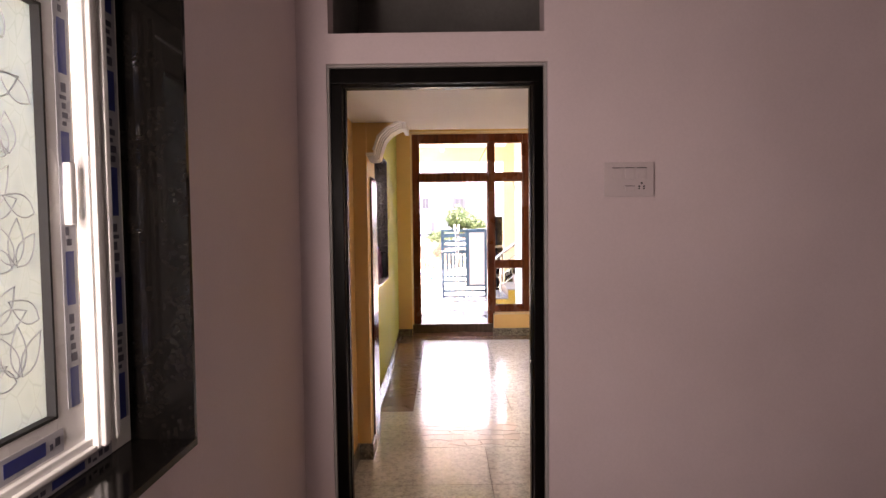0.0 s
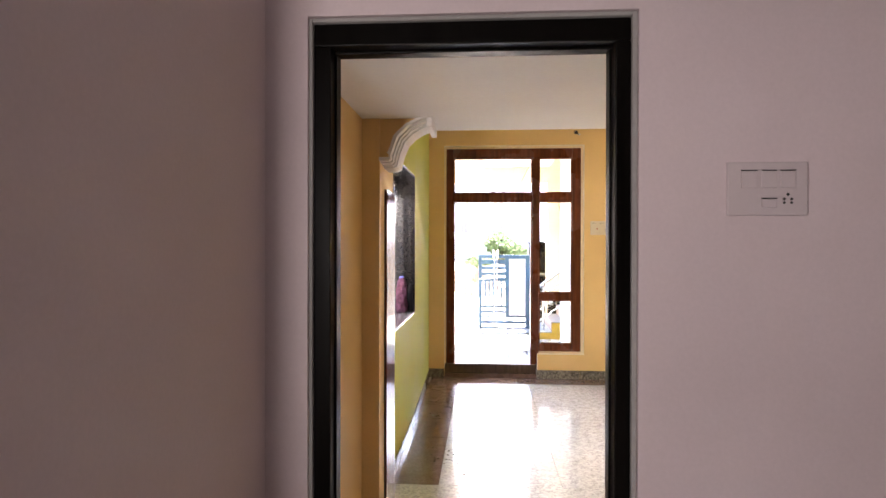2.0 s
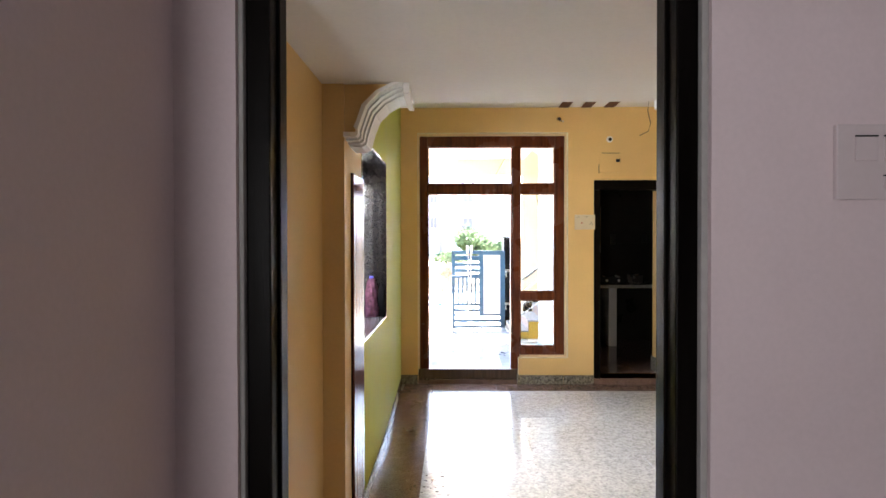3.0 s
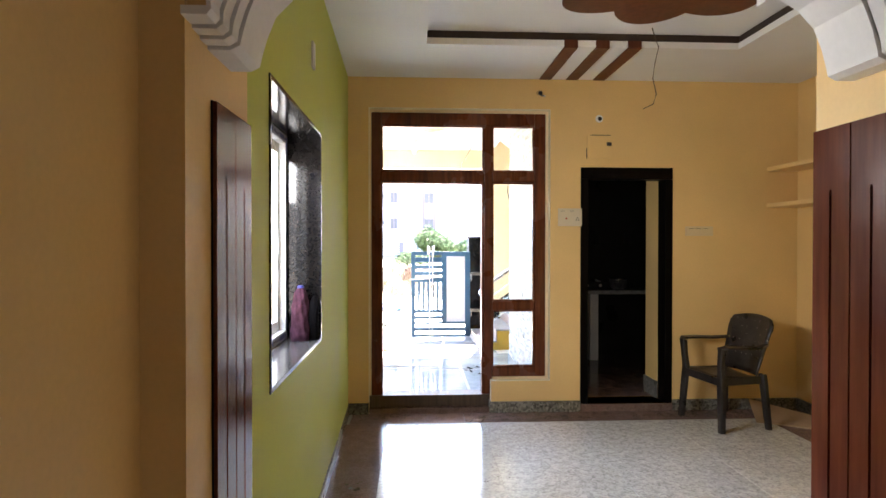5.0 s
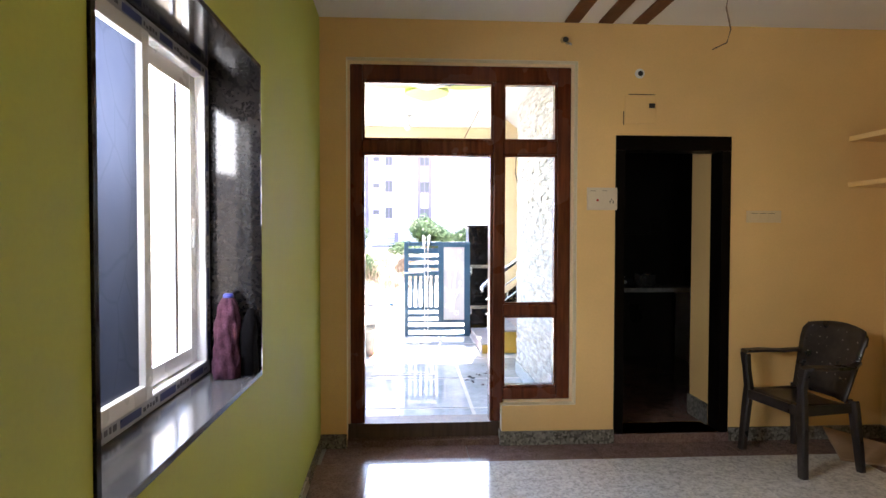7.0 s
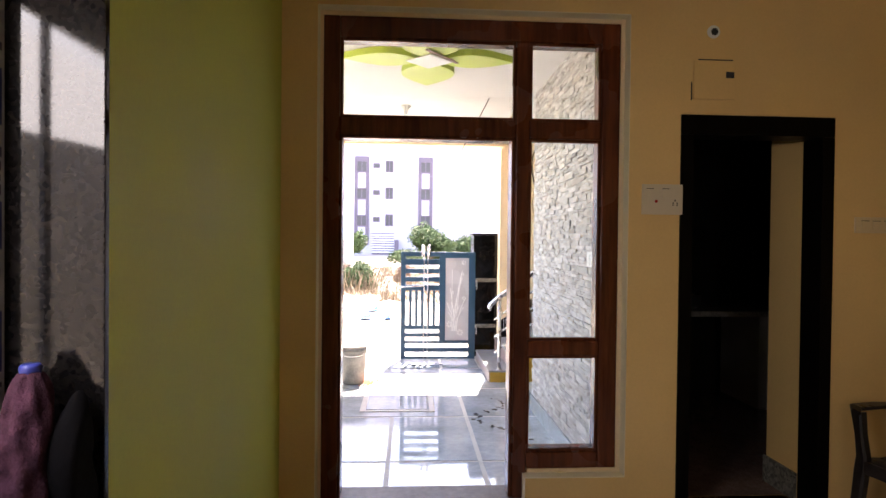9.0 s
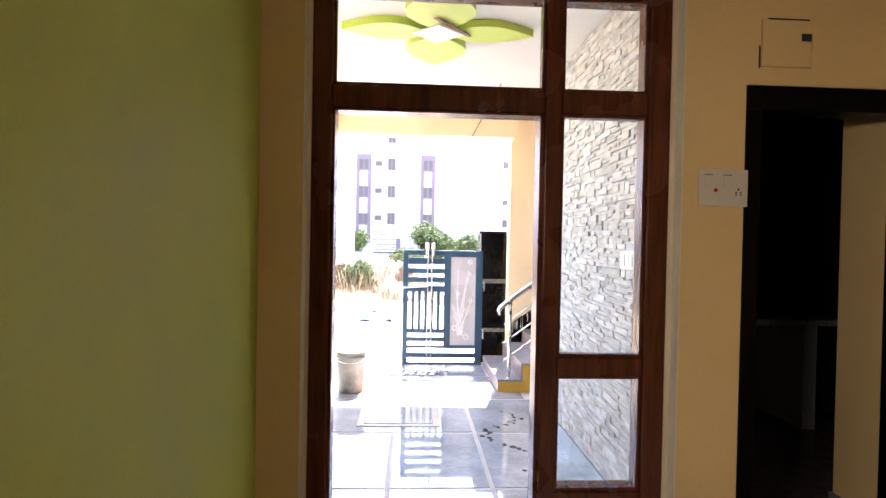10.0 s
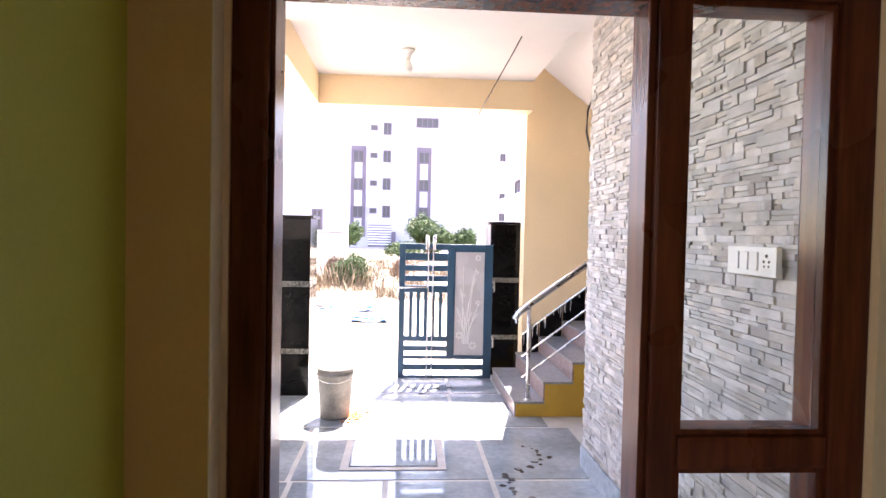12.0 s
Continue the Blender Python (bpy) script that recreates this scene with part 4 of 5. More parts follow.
thing("scattered_petals", bm, MARIGOLD, "scattered orange petals beside the bucket", "petals", kind="stuff")

# drain cover
hc = base("floor_hatch", (0.118, 10.23, PORCH), "square stone inspection cover in a pale cement rim", "hatch cover")
part("cover", boxes((-0.165, 0.40, 9.985, 10.475, PORCH, PORCH + 0.012), soft=0.004), KOTA, hc)
part("rim", boxes((-0.225, -0.172, 9.93, 10.53, PORCH, PORCH + 0.007), (0.407, 0.46, 9.93, 10.53, PORCH, PORCH + 0.007), (-0.172, 0.407, 9.93, 9.978, PORCH, PORCH + 0.007), (-0.172, 0.407, 10.482, 10.53, PORCH, PORCH + 0.007), soft=0.002), JOINT, hc, "pale cement rim")

# wet marks
rng = random.Random(3)
bm = bmesh.new()


def splash(bm, x, y, s, z):
    n = 9
    prism(bm, [(x + s * rng.uniform(0.5, 1.1) * math.cos(2 * math.pi * k / n), y + s * rng.uniform(0.5, 1.1) * math.sin(2 * math.pi * k / n)) for k in range(n)], 2, z + 0.0008, z + 0.0022)


for i in range(34):
    u = i / 33
    splash(bm, 0.98 + 0.16 * math.sin(u * 9) + rng.gauss(0, 0.03), 9.0 + 1.35 * u, rng.uniform(0.012, 0.035), PORCH)
for i in range(16):
    splash(bm, 0.45 + rng.gauss(0, 0.12), 11.9 + rng.gauss(0, 0.06), rng.uniform(0.015, 0.04), PORCH)
thing("porch_stains", bm, WETSTAIN, "dark wet marks trailing over the porch slabs", "stain", kind="stuff")
bm = bmesh.new()
for i in range(9):
    splash(bm, -0.215 + rng.gauss(0, 0.025), 5.96 + rng.gauss(0, 0.05), rng.uniform(0.008, 0.018), 0.0)
for i in range(30):
    splash(bm, -0.02 + rng.gauss(0, 0.09), 4.98 + rng.gauss(0, 0.09), rng.uniform(0.004, 0.013), 0.0)
for i in range(16):
    splash(bm, 0.64 + rng.gauss(0, 0.04), 5.6 + rng.gauss(0, 0.25), rng.uniform(0.003, 0.008), 0.0)
thing("floor_stains", bm, WETSTAIN, "small dark mud marks on the polished hall floor", "stain", kind="stuff")


# ceiling flower of the porch
def petal_outline(cx, cy, a, length, wide, start):
    pts = []
    for side in (1, -1):
        for k in range(13):
            u = k / 12 if side > 0 else 1 - k / 12
            w = wide * math.sin(math.pi * u ** 0.85) * side
            r = start + (length - start) * u
            pts.append((cx + r * math.cos(a) - w * math.sin(a), cy + r * math.sin(a) + w * math.cos(a)))
    return pts[:12] + pts[13:25]


fl = base("ceiling_flower", (0.345, 8.95, 2.8), "lime green four-petalled ceiling flower with a white heart", "ceiling decoration")
for a, n in ((0, 0.625), (90, 0.70), (180, 0.625), (270, 0.70)):
    bm = bmesh.new()
    prism(bm, petal_outline(0.345, 8.95, radians(a), n, 0.155 if a % 180 == 0 else 0.21, 0.06), 2, 2.752, 2.799)
    part("petal", bm, PETAL, fl)
bm = bmesh.new()
prism(bm, [(0.345 + 0.17, 8.95), (0.345, 8.95 + 0.17), (0.345 - 0.17, 8.95), (0.345, 8.95 - 0.17)], 2, 2.744, 2.751)
part("heart", bm, WHITE, fl, "white diamond heart")
for k in (0, 1):
    bm = boxes((-0.16, 0.16, -0.012, 0.012, 2.736, 2.743))
    bmesh.ops.transform(bm, matrix=Matrix.Translation((0.45 - 0.03 * k, 8.83 - 0.05 * k, 0)) @ Matrix.Rotation(radians(50), 4, "Z"), verts=bm.verts)
    part("dark_bar", bm, STRIP, fl, "dark brown bar")


# ---- switch boards and wall fittings ----
def switch_board(x0, x1, z0, z1, y, rockers, socket, label, plastic, indicator=False):
    ob = base("switch_board", ((x0 + x1) / 2, y, z0), label, "switch board", "switch boards")
    d = 0.012
    part("plate", boxes((x0, x1, y - d, y, z0, z1), soft=0.003), plastic, ob)
    for a in rockers:
        u0, u1, v0, v1 = a
        part("rocker", boxes((x0 + u0, x0 + u1, y - d - 0.004, y - d + 0.002, z0 + v0, z0 + v1), soft=0.002), plastic, ob)
        part("gap", boxes((x0 + u0, x0 + u1, y - d - 0.0045, y - d + 0.0005, z0 + v1 + 0.0005, z0 + v1 + 0.003)), DARKHOLE, ob)
    if socket:
        u, v = socket
        for du, dv, r in ((0, 0.010, 0.0045), (-0.010, -0.003, 0.004), (0.010, -0.003, 0.004), (-0.010, -0.013, 0.0035), (0.010, -0.013, 0.0035)):
            part("socket_hole", tube(bmesh.new(), [(x0 + u + du, y - d - 0.0012, z0 + v + dv), (x0 + u + du, y - d + 0.001, z0 + v + dv)], r, 8), DARKHOLE, ob)
    if indicator:
        part("indicator", tube(bmesh.new(), [(x0 + 0.07, y - d - 0.002, z0 + 0.065), (x0 + 0.07, y - d, z0 + 0.065)], 0.008, 8), REDLAMP, ob, "red indicator lamp")
    return ob


switch_board(0.862, 1.075, 1.525, 1.672, D1, [(0.035, 0.078, 0.075, 0.122), (0.090, 0.128, 0.075, 0.122), (0.140, 0.180, 0.075, 0.122), (0.090, 0.130, 0.022, 0.045)], (0.160, 0.048), "pale flush switch board with three-pin socket on mauve wall", FLUSHPLATE)
switch_board(1.352, 1.556, 1.567, 1.716, M0, [(0.02, 0.055, 0.08, 0.125), (0.10, 0.135, 0.08, 0.125)], (0.165, 0.06), "ivory switch board with socket beside the kitchen doorway", IVORYPLATE, indicator=True)
switch_board(2.45, 2.69, 1.487, 1.567, M0, [(0.03, 0.07, 0.02, 0.06), (0.09, 0.13, 0.02, 0.06), (0.15, 0.19, 0.02, 0.06)], None, "faint cream switch plate on the orange wall", CREAMPLATE)
db = base("fuse_box", (1.70, M0, 2.14), "cream flush fuse box cover above the kitchen doorway", "fuse box")
part("cover", boxes((1.602, 1.810, M0 - 0.012, M0, 2.140, 2.330), soft=0.003), ORANGE, db)
part("breaker_slot", boxes((1.765, 1.805, M0 - 0.0165, M0 - 0.0125, 2.245, 2.275)), DARKHOLE, db, "dark breaker slot")
part("gap", boxes((1.630, 1.805, M0 - 0.003, M0, 2.334, 2.339)), DARKHOLE, db, "dark crack beside the cover")
part("gap", boxes((1.594, 1.599, M0 - 0.003, M0, 2.135, 2.225)), DARKHOLE, db, "dark crack beside the cover")
pipe = base("conduit_end", (1.703, M0, 2.474), "open conduit end in a pale ring on the wall", "conduit")
part("ring", tube(bmesh.new(), [(1.703, M0 - 0.006, 2.474), (1.703, M0, 2.474)], 0.032, 18), SWITCH, pipe)
part("hole", tube(bmesh.new(), [(1.707, M0 - 0.008, 2.474), (1.707, M0 - 0.0055, 2.474)], 0.018, 14), DARKHOLE, pipe)
hk = base("lamp_holder", (1.186, M0, 2.68), "small metal lamp holder on the orange wall", "lamp holder")
part("cup", tube(bmesh.new(), [(1.186, M0, 2.684), (1.186, M0 - 0.03, 2.680), (1.19, M0 - 0.05, 2.672)], 0.020, 12), STEEL, hk)
part("socket", tube(bmesh.new(), [(1.19, M0 - 0.0505, 2.672), (1.192, M0 - 0.062, 2.667)], 0.016, 12), DARKHOLE, hk)
part("arm", tube(bmesh.new(), [(1.20, M0 - 0.006, 2.665), (1.24, M0 - 0.012, 2.655)], 0.008, 8), STEEL, hk)
clip = base("lamp_point", (LG, 5.5, 2.34), "small white lamp point on the green wall", "lamp point")
part("plate", boxes((LG, LG + 0.012, 5.46, 5.52, 2.29, 2.42), soft=0.004), SWITCH, clip)
thing("hanging_wire", tube(bmesh.new(), [(1.77, 6.50, HALLC + 0.10), (1.79, 6.50, 2.83), (1.815, 6.50, 2.77), (1.79, 6.50, 2.66), (1.775, 6.50, 2.556), (1.80, 6.50, 2.447), (1.78, 6.50, 2.38), (1.707, 6.50, 2.345)], 0.0035, 6), BARK, "thin dusty wire hanging from the ceiling tray", "wire")

# porch switch board on the stone wall
ob = base("switch_board", (1.33, 8.12, 1.30), "white switch board with three rockers on the stone wall", "switch board", "switch boards")
PX = 1.328
part("plate", boxes((PX, PX + 0.02, 7.965, 8.245, 1.272, 1.368), soft=0.003), SWITCH, ob)
for a in (8.215, 8.160, 8.105):
    part("rocker", boxes((PX - 0.005, PX + 0.001, a - 0.045, a, 1.290, 1.350), soft=0.002), SWITCH, ob)
for da, dz, r in ((0, 0.014, 0.006), (-0.014, -0.004, 0.005), (0.014, -0.004, 0.005), (-0.012, -0.02, 0.004), (0.012, -0.02, 0.004)):
    part("socket_hole", tube(bmesh.new(), [(PX - 0.0015, 8.015 + da, 1.324 + dz), (PX + 0.001, 8.015 + da, 1.324 + dz)], r, 8), DARKHOLE, ob)

# ---- hall things ----
# open shelves on the right wall
rk = base("wall_shelves", (3.3, 6.5, 0.0), "orange built-in wall shelves with a lime green upright", "shelves", kind="structure")
part("plinth", boxes((3.12, RX, 4.3, 6.61, 0.0, 0.144), soft=0.004), SKIRTSTONE, rk, "speckled granite plinth")
part("upright", boxes((3.165, RX, 6.49, 6.60, 0.145, HALLC)), LIME, rk, "lime green painted upright")
part("upright", boxes((3.165, RX, 5.2, 5.3, 0.145, HALLC)), LIME, rk, "lime green painted upright")
for z in (2.075, 1.765):
    part("shelf", boxes((3.165, RX, 6.601, M0, z - 0.035, z), soft=0.003), ORANGE, rk)
for z in (2.075, 1.765, 1.31, 0.82, 0.50):
    part("shelf", boxes((3.175, RX, 5.301, 6.489, z - 0.035, z), soft=0.003), ORANGE, rk)


# moulded plastic armchair, facing local -y
def armchair(at, turn):
    ob = base("plastic_armchair", at, "dusty dark brown moulded plastic armchair", "chair")
    ob.rotation_euler = (0, 0, radians(turn))

    def sheet(rows, thick):
        """A bent sheet through rows of points, thickened."""
        bm = bmesh.new()
        grid = [[bm.verts.new(p) for p in r] for r in rows]
        for a, b in zip(grid, grid[1:]):
            for i in range(len(a) - 1):
                bm.faces.new((a[i], a[i + 1], b[i + 1], b[i]))
        bmesh.ops.recalc_face_normals(bm, faces=bm.faces)
        bmesh.ops.solidify(bm, geom=bm.faces[:], thickness=thick)
        return bm
    seat = sheet([[(x * (1 - 0.12 * (y + 0.23) / 0.46), y, 0.42 - 0.018 * math.cos(x * 6.5) - 0.03 * (y + 0.23) / 0.46 - (0.03 if y < -0.22 else 0)) for x in [i * 0.05 - 0.225 for i in range(10)]] for y in [j * 0.046 - 0.23 for j in range(11)]], 0.014)
    part("seat", seat, CHAIRPLASTIC, ob, smooth=True, local=True)
    part("seat_apron", boxes((-0.225, 0.225, -0.236, -0.218, 0.345, 0.405), (-0.235, -0.218, -0.22, 0.2, 0.345, 0.405), (0.218, 0.235, -0.22, 0.2, 0.345, 0.405), soft=0.005), CHAIRPLASTIC, ob, local=True)
    rows = []
    for j in range(12):
        u = j / 11
        half = 0.212 + 0.052 * u - (0.045 * ((u - 0.84) / 0.16) ** 2 if u > 0.84 else 0)
        rows.append([(half * s, 0.215 + 0.145 * u - 0.05 * abs(s) ** 2, 0.40 + 0.45 * u - (0.022 * s * s if u > 0.8 else 0)) for s in [k / 5 - 1 for k in range(11)]])
    back = part("backrest", sheet(rows, 0.016), CHAIRPLASTIC, ob, smooth=True, local=True)
    # Pale dots in rows paint the light caught at the backrest's perforations.
    bm = bmesh.new()
    rng = random.Random(2)
    for i in range(42):
        s, u = -0.72 + 0.24 * (i % 7) + rng.uniform(-0.03, 0.03), 0.30 + 0.12 * (i // 7) + rng.uniform(-0.012, 0.012)
        if rng.random() < 0.25:
            continue
        half = 0.212 + 0.052 * u
        c = (half * s, 0.215 + 0.145 * u - 0.05 * s * s - 0.0175, 0.40 + 0.45 * u)
        bmesh.ops.create_icosphere(bm, subdivisions=1, radius=rng.uniform(0.002, 0.005), matrix=Matrix.Translation(c))
    tagged(part("dust_specks", bm, HOLEGLINT, back, "pale dots for light caught at the perforations", local=True), kind="stuff")
    for s in (-1, 1):
        pts = [(s * 0.245, -0.245, 0.628), (s * 0.278, -0.21, 0.643), (s * 0.296, -0.05, 0.640), (s * 0.285, 0.12, 0.632), (s * 0.225, 0.25, 0.645)]
        bm = bmesh.new()
        a = [Vector(p) for p in pts]
        prev = None
        for i, p in enumerate(a):
            w = (0.026, 0.034, 0.036, 0.030, 0.020)[i]
            ring = [bm.verts.new(p + Vector(q)) for q in ((-w, 0, -0.010), (w, 0, -0.010), (w, 0, 0.006), (-w * 0.6, 0, 0.012), (-w, 0, 0.006))]
            if prev:
                for k in range(5):
                    bm.faces.new((prev[k], prev[(k + 1) % 5], ring[(k + 1) % 5], ring[k]))
            else:
                bm.faces.new(ring)
            prev = ring
        bm.faces.new(prev)
        part("armrest", bm, CHAIRPLASTIC, ob, local=True)
        for y0, y1, name in ((-0.235, -0.215, "front_leg"), (0.235, 0.20, "rear_leg")):
            bm = bmesh.new()
            prof = [(0.0, 0.052 if y0 < 0 else 0.045), (0.36, 0.066), (0.42, 0.060)] + ([(0.53, 0.050), (0.632, 0.066)] if y0 < 0 else [])
            prev = None
            for z, w in prof:
                u = min(z / 0.42, 1)
                cx = s * (0.262 - 0.035 * u) if z < 0.5 else s * (0.236 + 0.16 * (z - 0.53))
                cy = y0 + (y1 - y0) * u - (0.01 if z > 0.5 else 0)
                d = -0.5 if y0 < 0 else 0.5
                ring = [bm.verts.new((cx + q[0], cy + q[1], z)) for q in ((-w / 2, -0.012), (-w / 2 + 0.01, -0.022), (w / 2 - 0.01, -0.022), (w / 2, -0.012), (w / 2, 0.02), (w / 2 - 0.012, 0.02), (w / 2 - 0.012, -0.008), (-w / 2 + 0.012, -0.008), (-w / 2 + 0.012, 0.02), (-w / 2, 0.02))]
                if prev:
                    for k in range(10):
                        bm.faces.new((prev[k], prev[(k + 1) % 10], ring[(k + 1) % 10], ring[k]))
                else:
                    bm.faces.new(ring)
                prev = ring
            bm.faces.new(prev)
            part(name, bm, CHAIRPLASTIC, ob, local=True)
    return ob


chair = armchair((2.60, 7.085, 0.0), -80)
chair.scale = (0.93, 0.88, 1.0)

# cardboard sheet leaning low against the skirting
bm = bmesh.new()
cs = [(2.86, 7.06, 0.012), (3.28, 6.80, 0.012), (3.40, 6.98, 0.035), (2.99, 7.40, 0.10)]
lo, hi = [bm.verts.new(c) for c in cs], [bm.verts.new((c[0], c[1], c[2] + 0.012)) for c in cs]
bm.faces.new(lo)
bm.faces.new(hi)
for i in range(4):
    bm.faces.new((lo[i], lo[(i + 1) % 4], hi[(i + 1) % 4], hi[i]))
bmesh.ops.translate(bm, verts=bm.verts, vec=(0, 0, -0.012))
thing("cardboard_sheet", bm, CARD, "flattened brown cardboard sheet lying on the floor", "cardboard")

# covered water bottle on the sill
bt = base("covered_bottle", (-0.458, 5.635, 0.914), "water bottle in a maroon jute cover with blue cap", "bottle")
bm = lathe(bmesh.new(), [(0.048, 0.914), (0.052, 0.93), (0.050, 1.0), (0.048, 1.07), (0.043, 1.12), (0.035, 1.158), (0.024, 1.178), (0.019, 1.185)], 0, 0, 48)
bmesh.ops.subdivide_edges(bm, edges=[e for e in bm.edges if abs(e.verts[0].co.z - e.verts[1].co.z) > 0.015], cuts=3, use_grid_fill=True)
for v in bm.verts:
    a = math.atan2(v.co.y, v.co.x)
    k = 0.92 + 0.05 * math.sin(9 * a + 30 * v.co.z) + 0.05 * math.sin(5 * a - 55 * v.co.z) + 0.07 * noise.noise(v.co * 45)
    v.co.x, v.co.y = v.co.x * k - 0.458 - (v.co.z - 0.914) * 0.02, v.co.y * k + 5.635 + (v.co.z - 0.914) * 0.14
part("jute_cover", bm, KNIT, bt, "wrinkled maroon knitted cover", smooth=True)
part("cap", lathe(bmesh.new(), [(0.017, 1.176), (0.018, 1.194), (0.014, 1.199)], -0.4635, 5.673, 20), BOTTLECAP, bt, "blue plastic cap", smooth=True)
bm = bmesh.new()
bmesh.ops.create_icosphere(bm, subdivisions=4, radius=1, matrix=Matrix.Translation((-0.395, 5.69, 0.99)) @ Matrix.Diagonal((0.045, 0.05, 0.15, 1)))
for v in bm.verts:
    v.co += 0.03 * noise.noise_vector(v.co * 11)
    v.co.y = min(v.co.y, 5.725)
    v.co.x = min(v.co.x, -0.372)
    v.co.z = max(v.co.z, 0.9145)
thing("cloth_bag", bm, BLACKCLOTH, "crumpled black cloth bag in the window corner", "bag", smooth=True)

# ---- outside: ground, neighbours, plants ----
thing("ground", boxes((-900, 900, -300, 1500, PORCH - 0.42, PORCH - 0.06)), DIRT, "dry pale dirt ground", "ground", kind="structure")
thing("backdrop_lane_wall", boxes((-2.7, -2.5, -6, 11.0, PORCH - 0.06, 2.9)), LANEWALL, "pale plastered wall of the neighbouring plot", "wall", kind="structure")
G = PORCH - 0.06


def far_window(parent, x0, x1, y, z0, z1, mullions=1):
    w = part("window", boxes((x0, x1, y - 0.06, y - 0.005, z0, z1)), PANE, parent, "dark window")
    t = 0.09
    bars = [(x0 - t, x0, y - 0.13, y, z0 - t, z1 + t), (x1, x1 + t, y - 0.13, y, z0 - t, z1 + t), (x0, x1, y - 0.13, y, z1, z1 + t), (x0, x1, y - 0.13, y, z0 - t, z0)]
    for k in range(mullions):
        c = x0 + (x1 - x0) * (k + 1) / (mullions + 1)
        bars.append((c - 0.04, c + 0.04, y - 0.11, y - 0.05, z0, z1))
    part("window_frame", boxes(*bars), LILAC, w)


def apartment_block():
    y, x0, x1 = 72.0, -16.2, 9.6
    ob = base("apartment_building", (0, y + 6, G), "white apartment block with lilac window bands", "apartment building")
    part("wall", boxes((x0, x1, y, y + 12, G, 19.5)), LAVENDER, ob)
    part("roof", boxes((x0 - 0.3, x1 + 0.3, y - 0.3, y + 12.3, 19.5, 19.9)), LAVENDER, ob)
    for cx in (-5.15, 2.05):
        part("lilac_band", boxes((cx - 0.80, cx + 0.80, y - 0.25, y - 0.001, 0.9, 10.9)), LILAC, ob, "lilac surround of a window column")
        for k in range(3):
            z = 3.05 + 3.05 * k
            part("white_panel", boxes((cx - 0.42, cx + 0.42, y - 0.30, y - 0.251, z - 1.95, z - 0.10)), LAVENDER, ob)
            far_window(ob, cx - 0.50, cx + 0.50, y - 0.25, z + 0.05, z + 1.15)
    for k in range(5):
        z = 3.15 + 3.05 * k
        far_window(ob, -2.4, -1.7, y, z, z + 1.15)
        far_window(ob, -3.8, -3.2, y, z + 0.45, z + 0.85, 0)
        for x in (6.1, 7.2, -8.9, -7.9):
            for v in (z + 0.9, z - 0.3):
                part("vent_hole", boxes((x, x + 0.2, y - 0.012, y - 0.001, v, v + 0.15)), VENT, ob, "small vent hole")
    far_window(ob, 1.2, 3.5, y, 13.2, 14.1, 3)
    grille = part("entrance_grille", boxes((-4.0, -1.45, y - 0.06, y - 0.005, G, 2.25)), LILAC, ob, "dark opening behind a white grille")
    for k in range(8):
        part("grille_bar", boxes((-4.0, -1.45, y - 0.14, y - 0.061, G + 0.2 + k * 0.28, G + 0.36 + k * 0.28)), FACADE, grille, "white grille bar")
    part("gate_post", boxes((-1.4, -0.95, y - 0.5, y - 0.02, G, 1.5)), LILAC, ob, "plum painted gate post")


apartment_block()


def side_house(name, x0, x1, y0, y1, top, label, columns, rows, category, glass=0.7):
    ob = base(name, ((x0 + x1) / 2, (y0 + y1) / 2, G), label, category)
    part("wall", boxes((x0, x1, y0, y1, G, top)), FACADE, ob)
    part("parapet", boxes((x0 - 0.1, x1 + 0.1, y0 - 0.1, y1 + 0.1, top, top + 0.15)), FACADE, ob)
    for cx in columns:
        for z in rows:
            far_window(ob, cx - glass / 2, cx + glass / 2, y0, z, z + 1.0)
    return ob


side_house("apartment_building_far", 13.2, 30, 95, 105, 15.5, "pale far apartment building with small windows", (14.6, 17.0, 19.5, 23), (3.6, 6.6, 9.6, 12.6), "apartment building")
side_house("neighbour_house", -14.0, -3.85, 38.0, 48.0, 7.6, "white neighbouring house behind a wall", (-4.55, -6.8), (1.5,), "house", 0.4)
rh = base("balcony_house", (8.0, 33, G), "white two-storey house with balcony slabs beside the plot", "house")
part("wall", boxes((6.3, 12.0, 27.5, 41.0, G, 6.3)), FACADE, rh)
part("roof", boxes((5.95, 12.2, 27.2, 41.3, 6.301, 6.52)), FACADE, rh)
for z in (2.75, 4.5):
    part("balcony_slab", boxes((5.65, 6.299, 27.3, 41.2, z, z + 0.16)), FACADE, rh)
    part("parapet", boxes((5.65, 5.75, 27.3, 41.2, z + 0.161, z + 0.75)), FACADE, rh)
for y in (29.0, 32.0, 35.0, 38.0):
    for z in (0.9, 3.6):
        w = part("window", boxes((6.24, 6.295, y, y + 0.8, z, z + 0.7)), PANE, rh, "dark window")
        part("window_frame", boxes((6.20, 6.298, y - 0.08, y, z - 0.08, z + 0.78), (6.20, 6.298, y + 0.8, y + 0.88, z - 0.08, z + 0.78), (6.20, 6.298, y, y + 0.8, z + 0.7, z + 0.78), (6.20, 6.298, y, y + 0.8, z - 0.08, z)), LILAC, w)
cw = base("compound_wall", (-2.8, 25, G), "white compound wall in courses of blocks", "wall")
part("wall_core", boxes((-2.92, -2.775, 14.0, 34.97, G, G + 1.584)), LOFT, cw, "grey joints between the courses")
for k in range(8):
    z = G + k * 0.198
    part("block_course", boxes((-2.774, -2.745 - 0.006 * (k % 2), 14.0, 35.0 - 0.02 * (k % 2), z, z + 0.155)), BLOCKWALL, cw)
